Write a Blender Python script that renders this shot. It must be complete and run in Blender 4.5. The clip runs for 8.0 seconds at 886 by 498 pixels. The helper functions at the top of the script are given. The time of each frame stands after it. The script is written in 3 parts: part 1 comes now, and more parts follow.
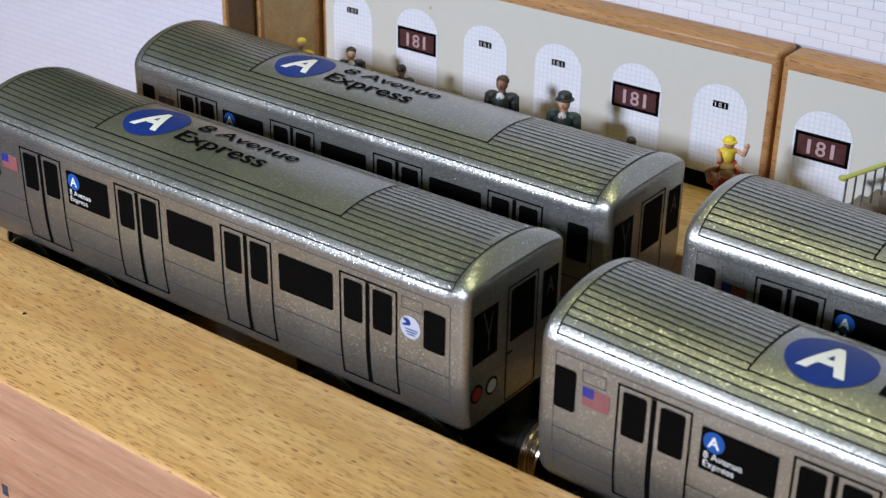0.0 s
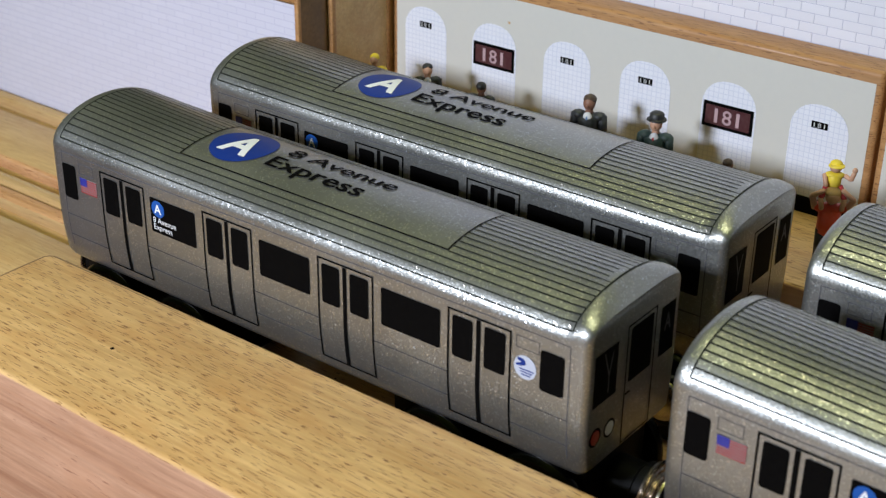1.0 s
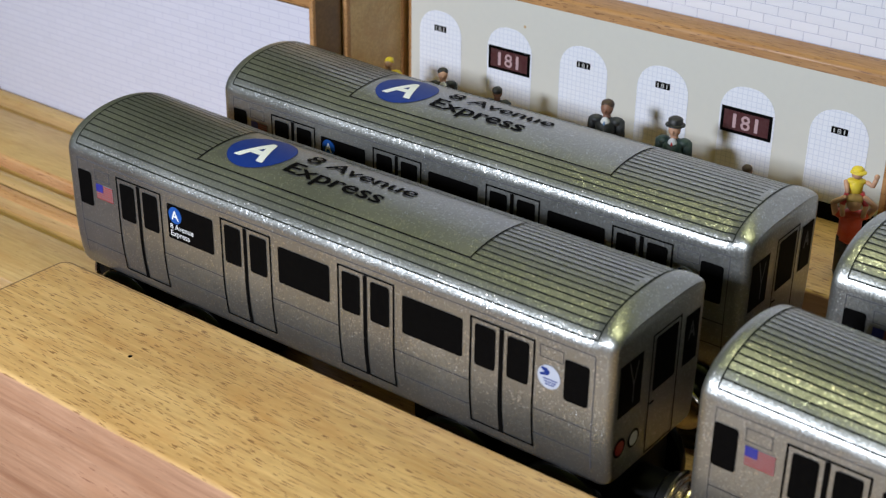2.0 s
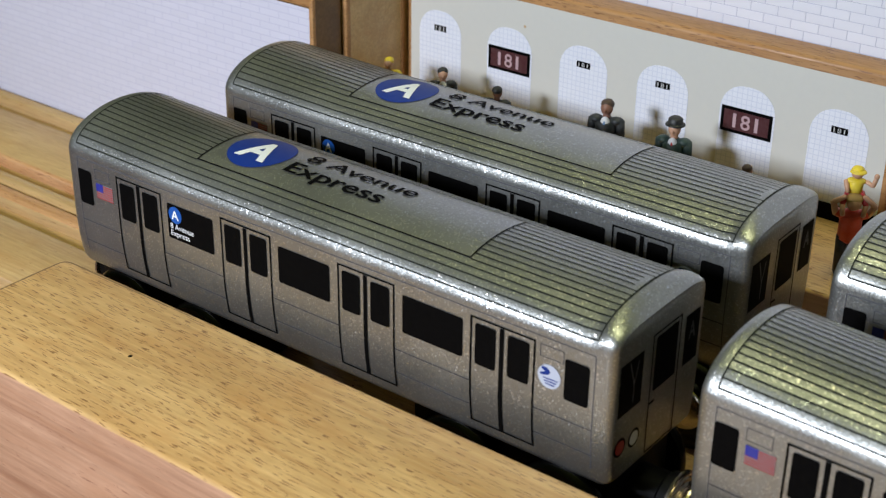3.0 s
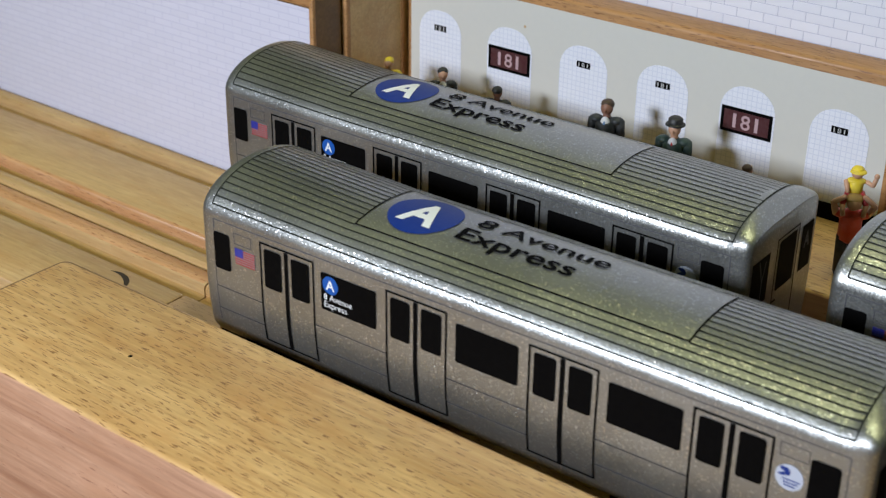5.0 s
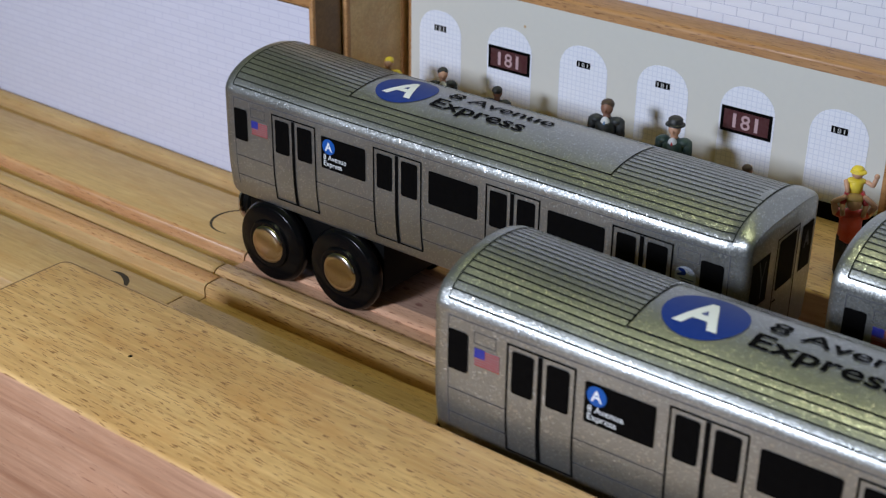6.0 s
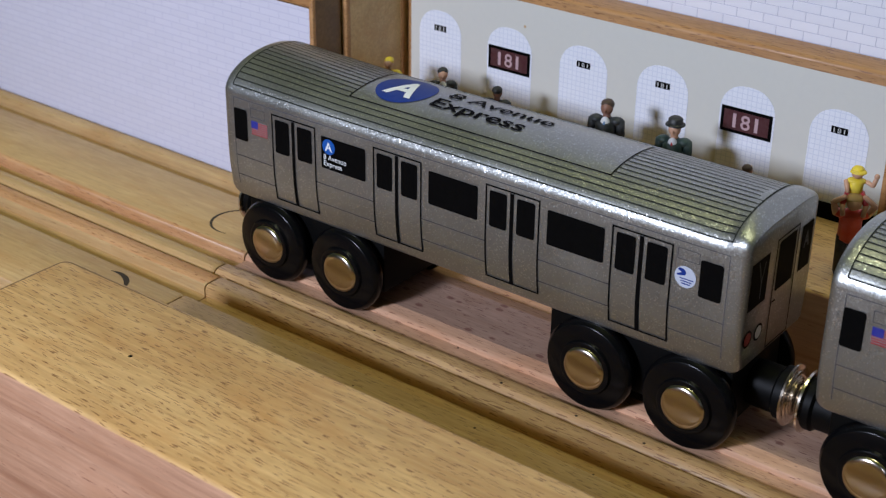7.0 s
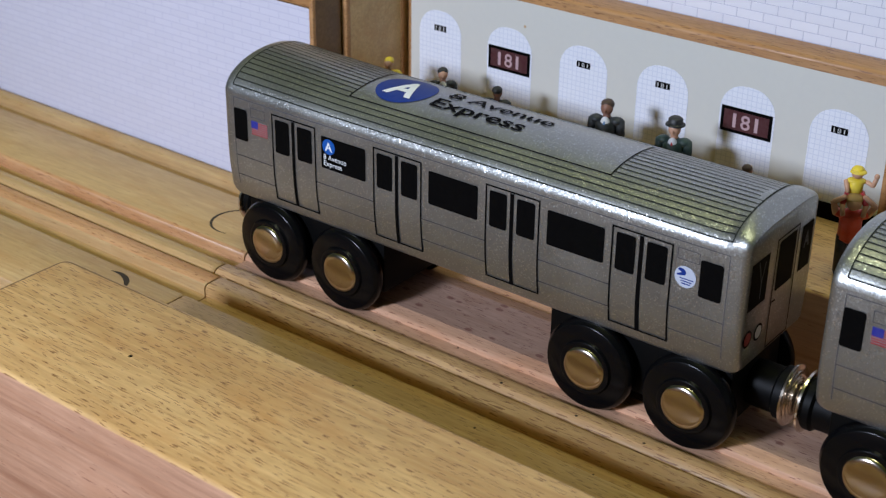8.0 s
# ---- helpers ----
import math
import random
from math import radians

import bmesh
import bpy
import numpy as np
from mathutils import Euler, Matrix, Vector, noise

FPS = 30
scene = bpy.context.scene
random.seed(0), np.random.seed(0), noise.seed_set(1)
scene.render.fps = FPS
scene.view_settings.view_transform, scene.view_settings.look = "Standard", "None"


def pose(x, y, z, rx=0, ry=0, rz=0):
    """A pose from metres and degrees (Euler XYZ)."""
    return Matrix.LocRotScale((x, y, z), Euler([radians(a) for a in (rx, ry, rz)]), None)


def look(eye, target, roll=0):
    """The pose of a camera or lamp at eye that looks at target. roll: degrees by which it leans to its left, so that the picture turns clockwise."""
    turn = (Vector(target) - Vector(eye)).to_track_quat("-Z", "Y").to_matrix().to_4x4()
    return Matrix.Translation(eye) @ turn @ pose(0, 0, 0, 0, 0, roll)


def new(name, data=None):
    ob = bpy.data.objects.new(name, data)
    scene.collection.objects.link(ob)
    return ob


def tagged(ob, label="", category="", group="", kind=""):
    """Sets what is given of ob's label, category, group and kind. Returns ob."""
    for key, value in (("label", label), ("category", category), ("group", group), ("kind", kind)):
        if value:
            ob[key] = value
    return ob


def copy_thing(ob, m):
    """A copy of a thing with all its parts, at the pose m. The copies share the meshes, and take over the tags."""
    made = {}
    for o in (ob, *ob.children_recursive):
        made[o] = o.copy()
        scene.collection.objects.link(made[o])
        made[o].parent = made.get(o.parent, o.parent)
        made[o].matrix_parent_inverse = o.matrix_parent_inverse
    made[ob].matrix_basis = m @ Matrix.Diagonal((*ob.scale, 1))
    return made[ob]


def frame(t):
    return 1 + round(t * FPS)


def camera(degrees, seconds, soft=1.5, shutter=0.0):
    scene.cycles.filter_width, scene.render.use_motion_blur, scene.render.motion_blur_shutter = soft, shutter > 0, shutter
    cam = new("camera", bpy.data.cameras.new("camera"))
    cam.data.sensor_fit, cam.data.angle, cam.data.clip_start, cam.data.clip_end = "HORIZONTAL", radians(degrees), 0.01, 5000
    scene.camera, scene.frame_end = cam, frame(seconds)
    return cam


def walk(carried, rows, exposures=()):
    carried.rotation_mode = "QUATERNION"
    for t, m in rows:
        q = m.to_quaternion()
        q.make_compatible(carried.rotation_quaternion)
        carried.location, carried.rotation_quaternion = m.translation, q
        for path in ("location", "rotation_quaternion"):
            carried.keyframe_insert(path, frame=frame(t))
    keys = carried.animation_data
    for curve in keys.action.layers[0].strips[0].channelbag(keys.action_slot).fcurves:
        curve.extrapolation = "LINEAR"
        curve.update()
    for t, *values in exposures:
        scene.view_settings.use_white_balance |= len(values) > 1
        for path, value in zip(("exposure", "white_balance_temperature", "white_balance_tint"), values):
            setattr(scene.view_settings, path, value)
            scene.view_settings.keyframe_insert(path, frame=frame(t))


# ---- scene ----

# All lengths below are millimetres; MM turns them into metres. x runs along the tracks, y away towards the station, z up.
MM = 0.001


def at(x, y, z, rx=0, ry=0, rz=0):
    return pose(x * MM, y * MM, z * MM, rx, ry, rz)


def view(x, y, z, yaw, pitch, roll):
    a, b = radians(yaw), radians(pitch)
    eye = Vector((x, y, z)) * MM
    return look(eye, eye + Vector((-math.sin(a) * math.cos(b), math.cos(a) * math.cos(b), math.sin(b))), roll)


# ---- camera ----
cam = camera(34.70, 8.0, soft=1.3, shutter=0.15)
cam.data.dof.use_dof = True
cam.data.dof.focus_distance, cam.data.dof.aperture_fstop = 0.265, 54.0
walk(cam, [
    (0.0, view(212.6, -189.1, 154.3, 36.96, -26.88, 0.95)),
    (0.5, view(201.4, -189.0, 154.5, 37.17, -27.00, 0.85)),
    (1.0, view(193.0, -189.4, 154.6, 37.40, -26.99, 0.75)),
    (1.5, view(189.6, -189.4, 154.6, 37.45, -26.97, 0.77)),
    (2.0, view(189.0, -189.6, 154.8, 37.43, -27.00, 0.79)),
    (3.0, view(188.9, -189.7, 154.8, 37.40, -27.01, 0.79)),
    (8.0, view(188.86, -189.76, 154.82, 37.388, -27.012, 0.794)),
], exposures=[(0.0, 0.19, 6550, 10), (1.5, 0.15, 6700, 6), (4.6, 0.12, 6700, 6), (6.0, -0.11, 6300, 8), (7.0, -0.07, 6250, 12), (8.0, 0.01, 6150, 10)])

# ---- light ----
world = bpy.data.worlds.new("world")
scene.world = world
world.use_nodes = True
world.node_tree.nodes["Background"].inputs[0].default_value = (0.9, 0.95, 1.0, 1)
world.node_tree.nodes["Background"].inputs[1].default_value = 0.05


def area_lamp(name, m, size, watts, color):
    data = bpy.data.lights.new(name, "AREA")
    data.shape, data.size, data.size_y = "RECTANGLE", size[0], size[1]
    data.energy, data.color = watts, color
    ob = new(name, data)
    ob.matrix_world = m
    return ob


area_lamp("desk_lamp_light", look((-0.026, -0.42, 0.235), (0.09, 0.0, 0.03)), (0.075, 0.055), 2.5, (0.77, 0.83, 1.0))
# Added overhead fill without a fixture: lifts the board and yellows the roofs.
fill_data = bpy.data.lights.new("pendant_light", "POINT")
fill_data.energy, fill_data.color, fill_data.shadow_soft_size = 16.5, (1.0, 0.98, 0.72), 0.26
new("pendant_light", fill_data).location = (0.13, 0.04, 1.40)


# ---- materials ----
def material(name, color, rough=0.5, metal=0.0, spec=0.5, coat=0.0):
    m = bpy.data.materials.new(name)
    m.use_nodes = True
    b = m.node_tree.nodes["Principled BSDF"]
    b.inputs["Base Color"].default_value = (*color, 1)
    b.inputs["Roughness"].default_value = rough
    b.inputs["Metallic"].default_value = metal
    b.inputs["Specular IOR Level"].default_value = spec
    b.inputs["Coat Weight"].default_value = coat
    b.inputs["Coat Roughness"].default_value = 0.15
    return m


class Nodes:
    def __init__(self, m):
        self.tree = m.node_tree
        self.bsdf = self.tree.nodes["Principled BSDF"]

    def add(self, kind, **values):
        n = self.tree.nodes.new(kind)
        for k, v in values.items():
            n.inputs[k].default_value = v
        return n

    def link(self, a, b):
        self.tree.links.new(a, b)

    def coords(self, scale, rot=(0, 0, 0)):
        tc = self.tree.nodes.new("ShaderNodeTexCoord")
        mp = self.tree.nodes.new("ShaderNodeMapping")
        mp.inputs["Scale"].default_value = scale
        mp.inputs["Rotation"].default_value = rot
        self.link(tc.outputs["Object"], mp.inputs["Vector"])
        return mp.outputs["Vector"]

    def noise(self, vec, scale, detail=3, rough=0.55):
        n = self.add("ShaderNodeTexNoise", Scale=scale, Detail=detail, Roughness=rough)
        self.link(vec, n.inputs["Vector"])
        return n.outputs["Fac"]

    def ramp(self, fac, a, b, ca=(0, 0, 0), cb=(1, 1, 1)):
        r = self.tree.nodes.new("ShaderNodeValToRGB")
        r.color_ramp.elements[0].position, r.color_ramp.elements[1].position = a, b
        r.color_ramp.elements[0].color, r.color_ramp.elements[1].color = (*ca, 1), (*cb, 1)
        self.link(fac, r.inputs["Fac"])
        return r.outputs["Color"]

    def mix(self, fac, a, b, mode="MIX"):
        n = self.tree.nodes.new("ShaderNodeMix")
        n.data_type, n.blend_type = "RGBA", mode
        for sock, v in ((n.inputs[0], fac), (n.inputs[6], a), (n.inputs[7], b)):
            if isinstance(v, (int, float)):
                sock.default_value = v
            elif isinstance(v, tuple):
                sock.default_value = (*v, 1)
            else:
                self.link(v, sock)
        return n.outputs[2]

    def bump(self, height, strength, distance):
        n = self.add("ShaderNodeBump", Strength=strength, Distance=distance)
        self.link(height, n.inputs["Height"])
        self.link(n.outputs["Normal"], self.bsdf.inputs["Normal"])

    def base(self, color):
        self.link(color, self.bsdf.inputs["Base Color"])

    def rough(self, fac):
        self.link(fac, self.bsdf.inputs["Roughness"])


def wood(name, light, dark, fleck, fleck_amount=0.66, rough=0.42, grain=1.0, vein=0.0):
    """Beech and maple: broad tone bands, fine grain and short dark ray flecks along x."""
    m = material(name, light, rough, 0, 0.35, 0.05)
    n = Nodes(m)
    bands = n.noise(n.coords((16, 170, 170)), 1.0, 5, 0.6)
    fine = n.noise(n.coords((120, 1500, 1500)), 1.0, 4, 0.65)
    c = n.mix(n.ramp(bands, 0.32, 0.68), light, dark)
    c = n.mix(n.ramp(fine, 0.35, 0.75), c, tuple(v * 0.72 for v in dark))
    streak = n.ramp(n.noise(n.coords((22, 1100, 1100)), 1.0, 3, 0.6), 0.42, 0.72)
    c = n.mix(n.mix(0.55, (0, 0, 0), streak), c, (dark[0] * 0.84, dark[1] * 0.72, dark[2] * 0.62))
    c = n.mix(0.85 * grain, n.mix(n.ramp(bands, 0.32, 0.68), light, dark), c)
    if vein:
        lines = n.ramp(n.noise(n.coords((9, 620, 620), (0, 0, radians(1.5))), 1.0, 4, 0.6), 0.52, 0.70)
        c = n.mix(n.mix(vein, (0, 0, 0), lines), c, (dark[0] * 0.62, dark[1] * 0.52, dark[2] * 0.48))
    cells = n.noise(n.coords((400, 4000, 4000), (0, 0, radians(2.0))), 1.0, 0.0, 0.3)
    thick = n.noise(n.coords((60, 110, 110)), 1.0, 2)
    level = n.tree.nodes.new("ShaderNodeMath")
    level.operation = "MULTIPLY_ADD"
    n.link(thick, level.inputs[0])
    level.inputs[1].default_value = 0.14
    n.link(cells, level.inputs[2])
    dash = n.ramp(level.outputs[0], fleck_amount + 0.145, fleck_amount + 0.165)
    stain = n.ramp(n.noise(n.coords((55, 110, 110)), 1.0, 5, 0.6), 0.50, 0.74)
    c = n.mix(n.mix(0.62, (0, 0, 0), stain), c, (dark[0] * 0.90, dark[1] * 0.76, dark[2] * 0.62))
    pale = n.ramp(n.noise(n.coords((38, 150, 150), (0.3, 0, 0)), 1.0, 4), 0.52, 0.75)
    c = n.mix(n.mix(0.4, (0, 0, 0), pale), c, tuple(min(0.85, v * 1.12 + 0.02) for v in light))
    c = n.mix(n.mix(0.88, (0, 0, 0), dash), c, fleck)
    n.base(c)
    n.bump(n.mix(0.5, fine, dash), 0.22, 0.0003)
    n.rough(n.ramp(fine, 0.2, 0.9, (rough - 0.08,) * 3, (rough + 0.14,) * 3))
    return m


def silver_paint():
    """Lacquered metallic paint: a smooth satin base, with scattered tiny mirror flakes that each lean their own way."""
    m = material("silver_flake_paint", (0.5, 0.5, 0.49), 0.3, 0.9, 0.5, 0.35)
    n = Nodes(m)
    n.bsdf.inputs["Coat Roughness"].default_value = 0.16
    v = n.add("ShaderNodeTexVoronoi", Scale=1.0)
    n.link(n.coords((5200, 5200, 5200)), v.inputs["Vector"])
    broad = n.noise(n.coords((60, 60, 60)), 1.0, 3)
    tone = n.mix(n.ramp(broad, 0.35, 0.7), (0.33, 0.335, 0.32), (0.385, 0.39, 0.37))
    split = n.tree.nodes.new("ShaderNodeSeparateColor")
    n.link(v.outputs["Color"], split.inputs[0])
    flake = n.ramp(split.outputs[0], 0.90, 0.94)
    n.base(n.mix(flake, tone, n.mix(split.outputs[1], (0.60, 0.55, 0.49), (0.51, 0.56, 0.61))))
    n.rough(n.mix(flake, n.ramp(broad, 0.3, 0.7, (0.39,) * 3, (0.45,) * 3), (0.32, 0.32, 0.32)))
    lean = n.tree.nodes.new("ShaderNodeVectorMath")
    lean.operation = "MULTIPLY_ADD"
    n.link(v.outputs["Color"], lean.inputs[0])
    lean.inputs[1].default_value, lean.inputs[2].default_value = (2.0,) * 3, (-1.0,) * 3
    tilt = n.tree.nodes.new("ShaderNodeVectorMath")
    tilt.operation = "MULTIPLY"
    n.link(lean.outputs[0], tilt.inputs[0])
    n.link(n.mix(flake, (0.075, 0.075, 0.075), (0.14, 0.14, 0.14)), tilt.inputs[1])
    geo = n.tree.nodes.new("ShaderNodeNewGeometry")
    total = n.tree.nodes.new("ShaderNodeVectorMath")
    n.link(geo.outputs["Normal"], total.inputs[0])
    n.link(tilt.outputs[0], total.inputs[1])
    unit = n.tree.nodes.new("ShaderNodeVectorMath")
    unit.operation = "NORMALIZE"
    n.link(total.outputs[0], unit.inputs[0])
    n.link(unit.outputs[0], n.bsdf.inputs["Normal"])
    return m


def printed(name, color, rough=0.4, wear=0.06, spec=0.4):
    m = material(name, color, rough, 0, spec)
    n = Nodes(m)
    f = n.noise(n.coords((900, 900, 900)), 1.0, 4)
    n.base(n.mix(n.ramp(f, 0.35, 0.75), color, tuple(min(1, c * (1 - wear) + wear * 0.4) for c in color)))
    return m


def printed_tiles(name, face, joint, w, h, offset, line):
    """A printed sheet of tiles seen on faces that look along y: columns along x, rows along z."""
    m = material(name, face, 0.45, 0, 0.35)
    n = Nodes(m)
    b = n.add("ShaderNodeTexBrick", Scale=1.0)
    b.offset, b.offset_frequency, b.squash = offset, 2, 1.0
    b.inputs["Color1"].default_value = (*face, 1)
    b.inputs["Color2"].default_value = (*[c * 0.965 for c in face], 1)
    b.inputs["Mortar"].default_value = (*joint, 1)
    b.inputs["Mortar Size"].default_value = line * MM
    b.inputs["Mortar Smooth"].default_value = 0.3
    b.inputs["Brick Width"].default_value = w * MM
    b.inputs["Row Height"].default_value = h * MM
    n.link(n.coords((1, 1, 1), (radians(-90), 0, 0)), b.inputs["Vector"])
    f = n.noise(n.coords((220, 220, 220)), 1.0, 4)
    n.base(n.mix(n.mix(0.12, (0, 0, 0), n.ramp(f, 0.4, 0.8)), b.outputs["Color"], tuple(c * 0.85 for c in face)))
    n.bump(n.noise(n.coords((1500, 1500, 1500)), 1.0, 3), 0.08, 0.0001)
    return m


SILVER = silver_paint()
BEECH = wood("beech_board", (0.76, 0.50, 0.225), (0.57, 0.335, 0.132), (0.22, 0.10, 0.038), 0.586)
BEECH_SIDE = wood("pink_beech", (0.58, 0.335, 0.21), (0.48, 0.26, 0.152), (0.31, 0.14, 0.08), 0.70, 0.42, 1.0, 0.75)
MAPLE = wood("maple_track", (0.60, 0.405, 0.195), (0.50, 0.325, 0.145), (0.291, 0.160, 0.063), 0.72)
PINKWOOD = wood("pinkish_track", (0.68, 0.415, 0.265), (0.56, 0.325, 0.20), (0.25, 0.11, 0.063), 0.63)
REDRIB = wood("reddish_track", (0.625, 0.360, 0.181), (0.520, 0.270, 0.118), (0.30, 0.125, 0.05), 0.62)
SPECKLED = wood("speckled_track", (0.61, 0.395, 0.195), (0.46, 0.28, 0.13), (0.20, 0.09, 0.04), 0.565)
OLIVE = wood("olive_brown_track", (0.66, 0.43, 0.20), (0.54, 0.33, 0.13), (0.26, 0.135, 0.05), 0.62)
FRAMEWOOD = wood("station_wood", (0.55, 0.30, 0.125), (0.42, 0.215, 0.08), (0.20, 0.09, 0.035), 0.60, 0.5)
DARKWOOD = wood("walnut_block", (0.208, 0.115, 0.045), (0.146, 0.080, 0.030), (0.073, 0.035, 0.014), 0.70)
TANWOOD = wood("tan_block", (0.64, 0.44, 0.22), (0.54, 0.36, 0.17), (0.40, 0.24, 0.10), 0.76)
TABLEWOOD = wood("dark_table_wood", (0.13, 0.05, 0.025), (0.08, 0.03, 0.015), (0.03, 0.012, 0.006), 0.68, 0.3)
BLACK = printed("black_print", (0.003, 0.0028, 0.0028), 0.5, 0.003, 0.02)
RIBGREY = printed("grey_rib_print", (0.022, 0.024, 0.020), 0.55, 0.008, 0.10)
LINEGREY = printed("pale_seam_print", (0.09, 0.09, 0.10), 0.5, 0.02, 0.15)
BLUE = printed("route_blue_print", (0.008, 0.032, 0.215), 0.4, 0.02, 0.2)
SIGNBLUE = printed("bright_blue_print", (0.010, 0.085, 0.36), 0.4, 0.02, 0.2)
WHITE = printed("white_print", (0.82, 0.83, 0.84), 0.4)
RED = printed("red_print", (0.31, 0.009, 0.011), 0.3)
FLAGWHITE = printed("flag_white_print", (0.22, 0.195, 0.195), 0.4)
EMBLEM = printed("pale_emblem_print", (0.50, 0.54, 0.64), 0.4)
FLAGBLUE = printed("flag_blue_print", (0.02, 0.025, 0.25), 0.4)
LENSWHITE = printed("white_lens_print", (0.55, 0.56, 0.56), 0.3)
TYRE = material("black_plastic", (0.003, 0.003, 0.0035), 0.22, 0, 0.2)
UNDER = material("black_underframe", (0.002, 0.002, 0.002), 0.5, 0, 0.1)
CHROME = material("nickel_metal", (0.64, 0.56, 0.47), 0.2, 1.0)
CREAM = printed("cream_print", (0.635, 0.625, 0.57), 0.42, 0.05)
BRICKS = printed("grey_joint_print", (0.56, 0.56, 0.66), 0.5)


def brick_face():
    m = material("white_brick_face", (0.80, 0.79, 0.85), 0.42, 0, 0.35)
    n = Nodes(m)
    info = n.tree.nodes.new("ShaderNodeObjectInfo")
    f = n.noise(n.coords((300, 300, 300)), 1.0, 4)
    c = n.mix(info.outputs["Random"], (0.77, 0.77, 0.83), (0.80, 0.80, 0.86))
    n.base(n.mix(n.mix(0.15, (0, 0, 0), n.ramp(f, 0.4, 0.8)), c, (0.66, 0.65, 0.72)))
    return m


BRICKFACE = brick_face()
BRICKS_SOFT = printed_tiles("pale_brick_print", (0.68, 0.67, 0.77), (0.58, 0.57, 0.69), 6.1, 1.65, 0.5, 0.14)
GRIDTILE = printed_tiles("white_tile_print", (0.80, 0.82, 0.89), (0.66, 0.69, 0.79), 1.12, 1.12, 0.0, 0.10)
MAROON = printed("maroon_print", (0.07, 0.018, 0.021), 0.35)
PINKISH = printed("pink_numeral_print", (0.50, 0.35, 0.37), 0.4)
EDGE_BROWN = printed("brown_edge_line", (0.22, 0.13, 0.06), 0.7)
SEAM = printed("dark_seam_print", (0.06, 0.06, 0.066), 0.5, 0.01, 0.12)
GAP = material("dark_joint", (0.03, 0.018, 0.008), 0.8)
RAILGREEN = printed("yellow_green_paint", (0.40, 0.42, 0.10), 0.4)
IRON = printed("dark_iron_paint", (0.05, 0.055, 0.075), 0.45)
STEPGREY = printed("grey_stair_plastic", (0.17, 0.135, 0.105), 0.6)
# Walls are never in view; their green tints what the silver roofs reflect.
WALLTINT = printed("green_wall_tint", (0.34, 0.43, 0.26), 0.8)
# Lime colour is chosen so the unseen ceiling tints the silver roofs' reflections.
CEILTINT = printed("lime_ceiling_tint", (0.60, 0.70, 0.12), 0.85)
FLOORPAINT = printed("room_floor_boards", (0.16, 0.10, 0.06), 0.5)


# ---- building helpers ----
def finish(ob_name, bm, mats, smooth):
    bmesh.ops.scale(bm, vec=(MM, MM, MM), verts=bm.verts)
    me = bpy.data.meshes.new(ob_name)
    bm.to_mesh(me)
    bm.free()
    for m in mats if isinstance(mats, (list, tuple)) else [mats]:
        me.materials.append(m)
    if smooth:
        me.polygons.foreach_set("use_smooth", [True] * len(me.polygons))
        me.set_sharp_from_angle(angle=radians(smooth if smooth is not True else 40))
    return new(ob_name, me)


def part(name, bm, mat, parent=None, label="", smooth=40):
    ob = finish(name, bm, mat, smooth)
    ob.parent = parent
    return tagged(ob, label)


def thing(name, label, category, m=None, group="", kind=""):
    ob = new(name)
    ob.empty_display_size = 0.01
    if m is not None:
        ob.matrix_basis = m
    return tagged(ob, label, category, group, kind)


def box(x0, x1, y0, y1, z0, z1, bevel=0.0, segments=2):
    bm = bmesh.new()
    bmesh.ops.create_cube(bm, size=1)
    for v in bm.verts:
        v.co = Vector(((x0 + x1) / 2 + v.co.x * (x1 - x0), (y0 + y1) / 2 + v.co.y * (y1 - y0), (z0 + z1) / 2 + v.co.z * (z1 - z0)))
    if bevel:
        bmesh.ops.bevel(bm, geom=bm.edges[:], offset=bevel, segments=segments, profile=0.5, affect="EDGES")
    return bm


def merge(bm, other, slot=0):
    """Adds the faces of other to bm with a material slot."""
    table = {v: bm.verts.new(v.co) for v in other.verts}
    for f in other.faces:
        g = bm.faces.new([table[v] for v in f.verts])
        g.material_index = slot
    other.free()


def lathe(profile, axis="y", steps=40):
    """A solid of revolution; profile: (along the axis, radius)."""
    bm = bmesh.new()
    rings = []
    for h, r in profile:
        ring = []
        for i in range(steps):
            a = 2 * math.pi * i / steps
            c, s = r * math.cos(a), r * math.sin(a)
            ring.append(bm.verts.new({"y": (c, h, s), "x": (h, c, s), "z": (c, s, h)}[axis]))
        rings.append(ring)
    for a, b in zip(rings, rings[1:]):
        for i in range(steps):
            bm.faces.new((a[i], a[(i + 1) % steps], b[(i + 1) % steps], b[i]))
    for ring in (rings[0], rings[-1]):
        bm.faces.new(ring)
    bmesh.ops.recalc_face_normals(bm, faces=bm.faces)
    return bm


def moved(bm, x=0, y=0, z=0):
    bmesh.ops.translate(bm, vec=(x, y, z), verts=bm.verts)
    return bm


def sheet(rows, place):
    """A strip surface: rows of (v, left u, right u); place(u, v) gives the point."""
    bm = bmesh.new()
    prev = None
    for v, a, b in rows:
        n = 1 if b - a < 3 else int((b - a) / 2.5) + 1
        now = [bm.verts.new(place(a + (b - a) * i / n, v)) for i in range(n + 1)]
        if prev:
            if len(prev) == len(now):
                for i in range(n):
                    bm.faces.new((prev[i], prev[i + 1], now[i + 1], now[i]))
            else:
                bm.faces.new(prev + now[::-1])
        prev = now
    return bm


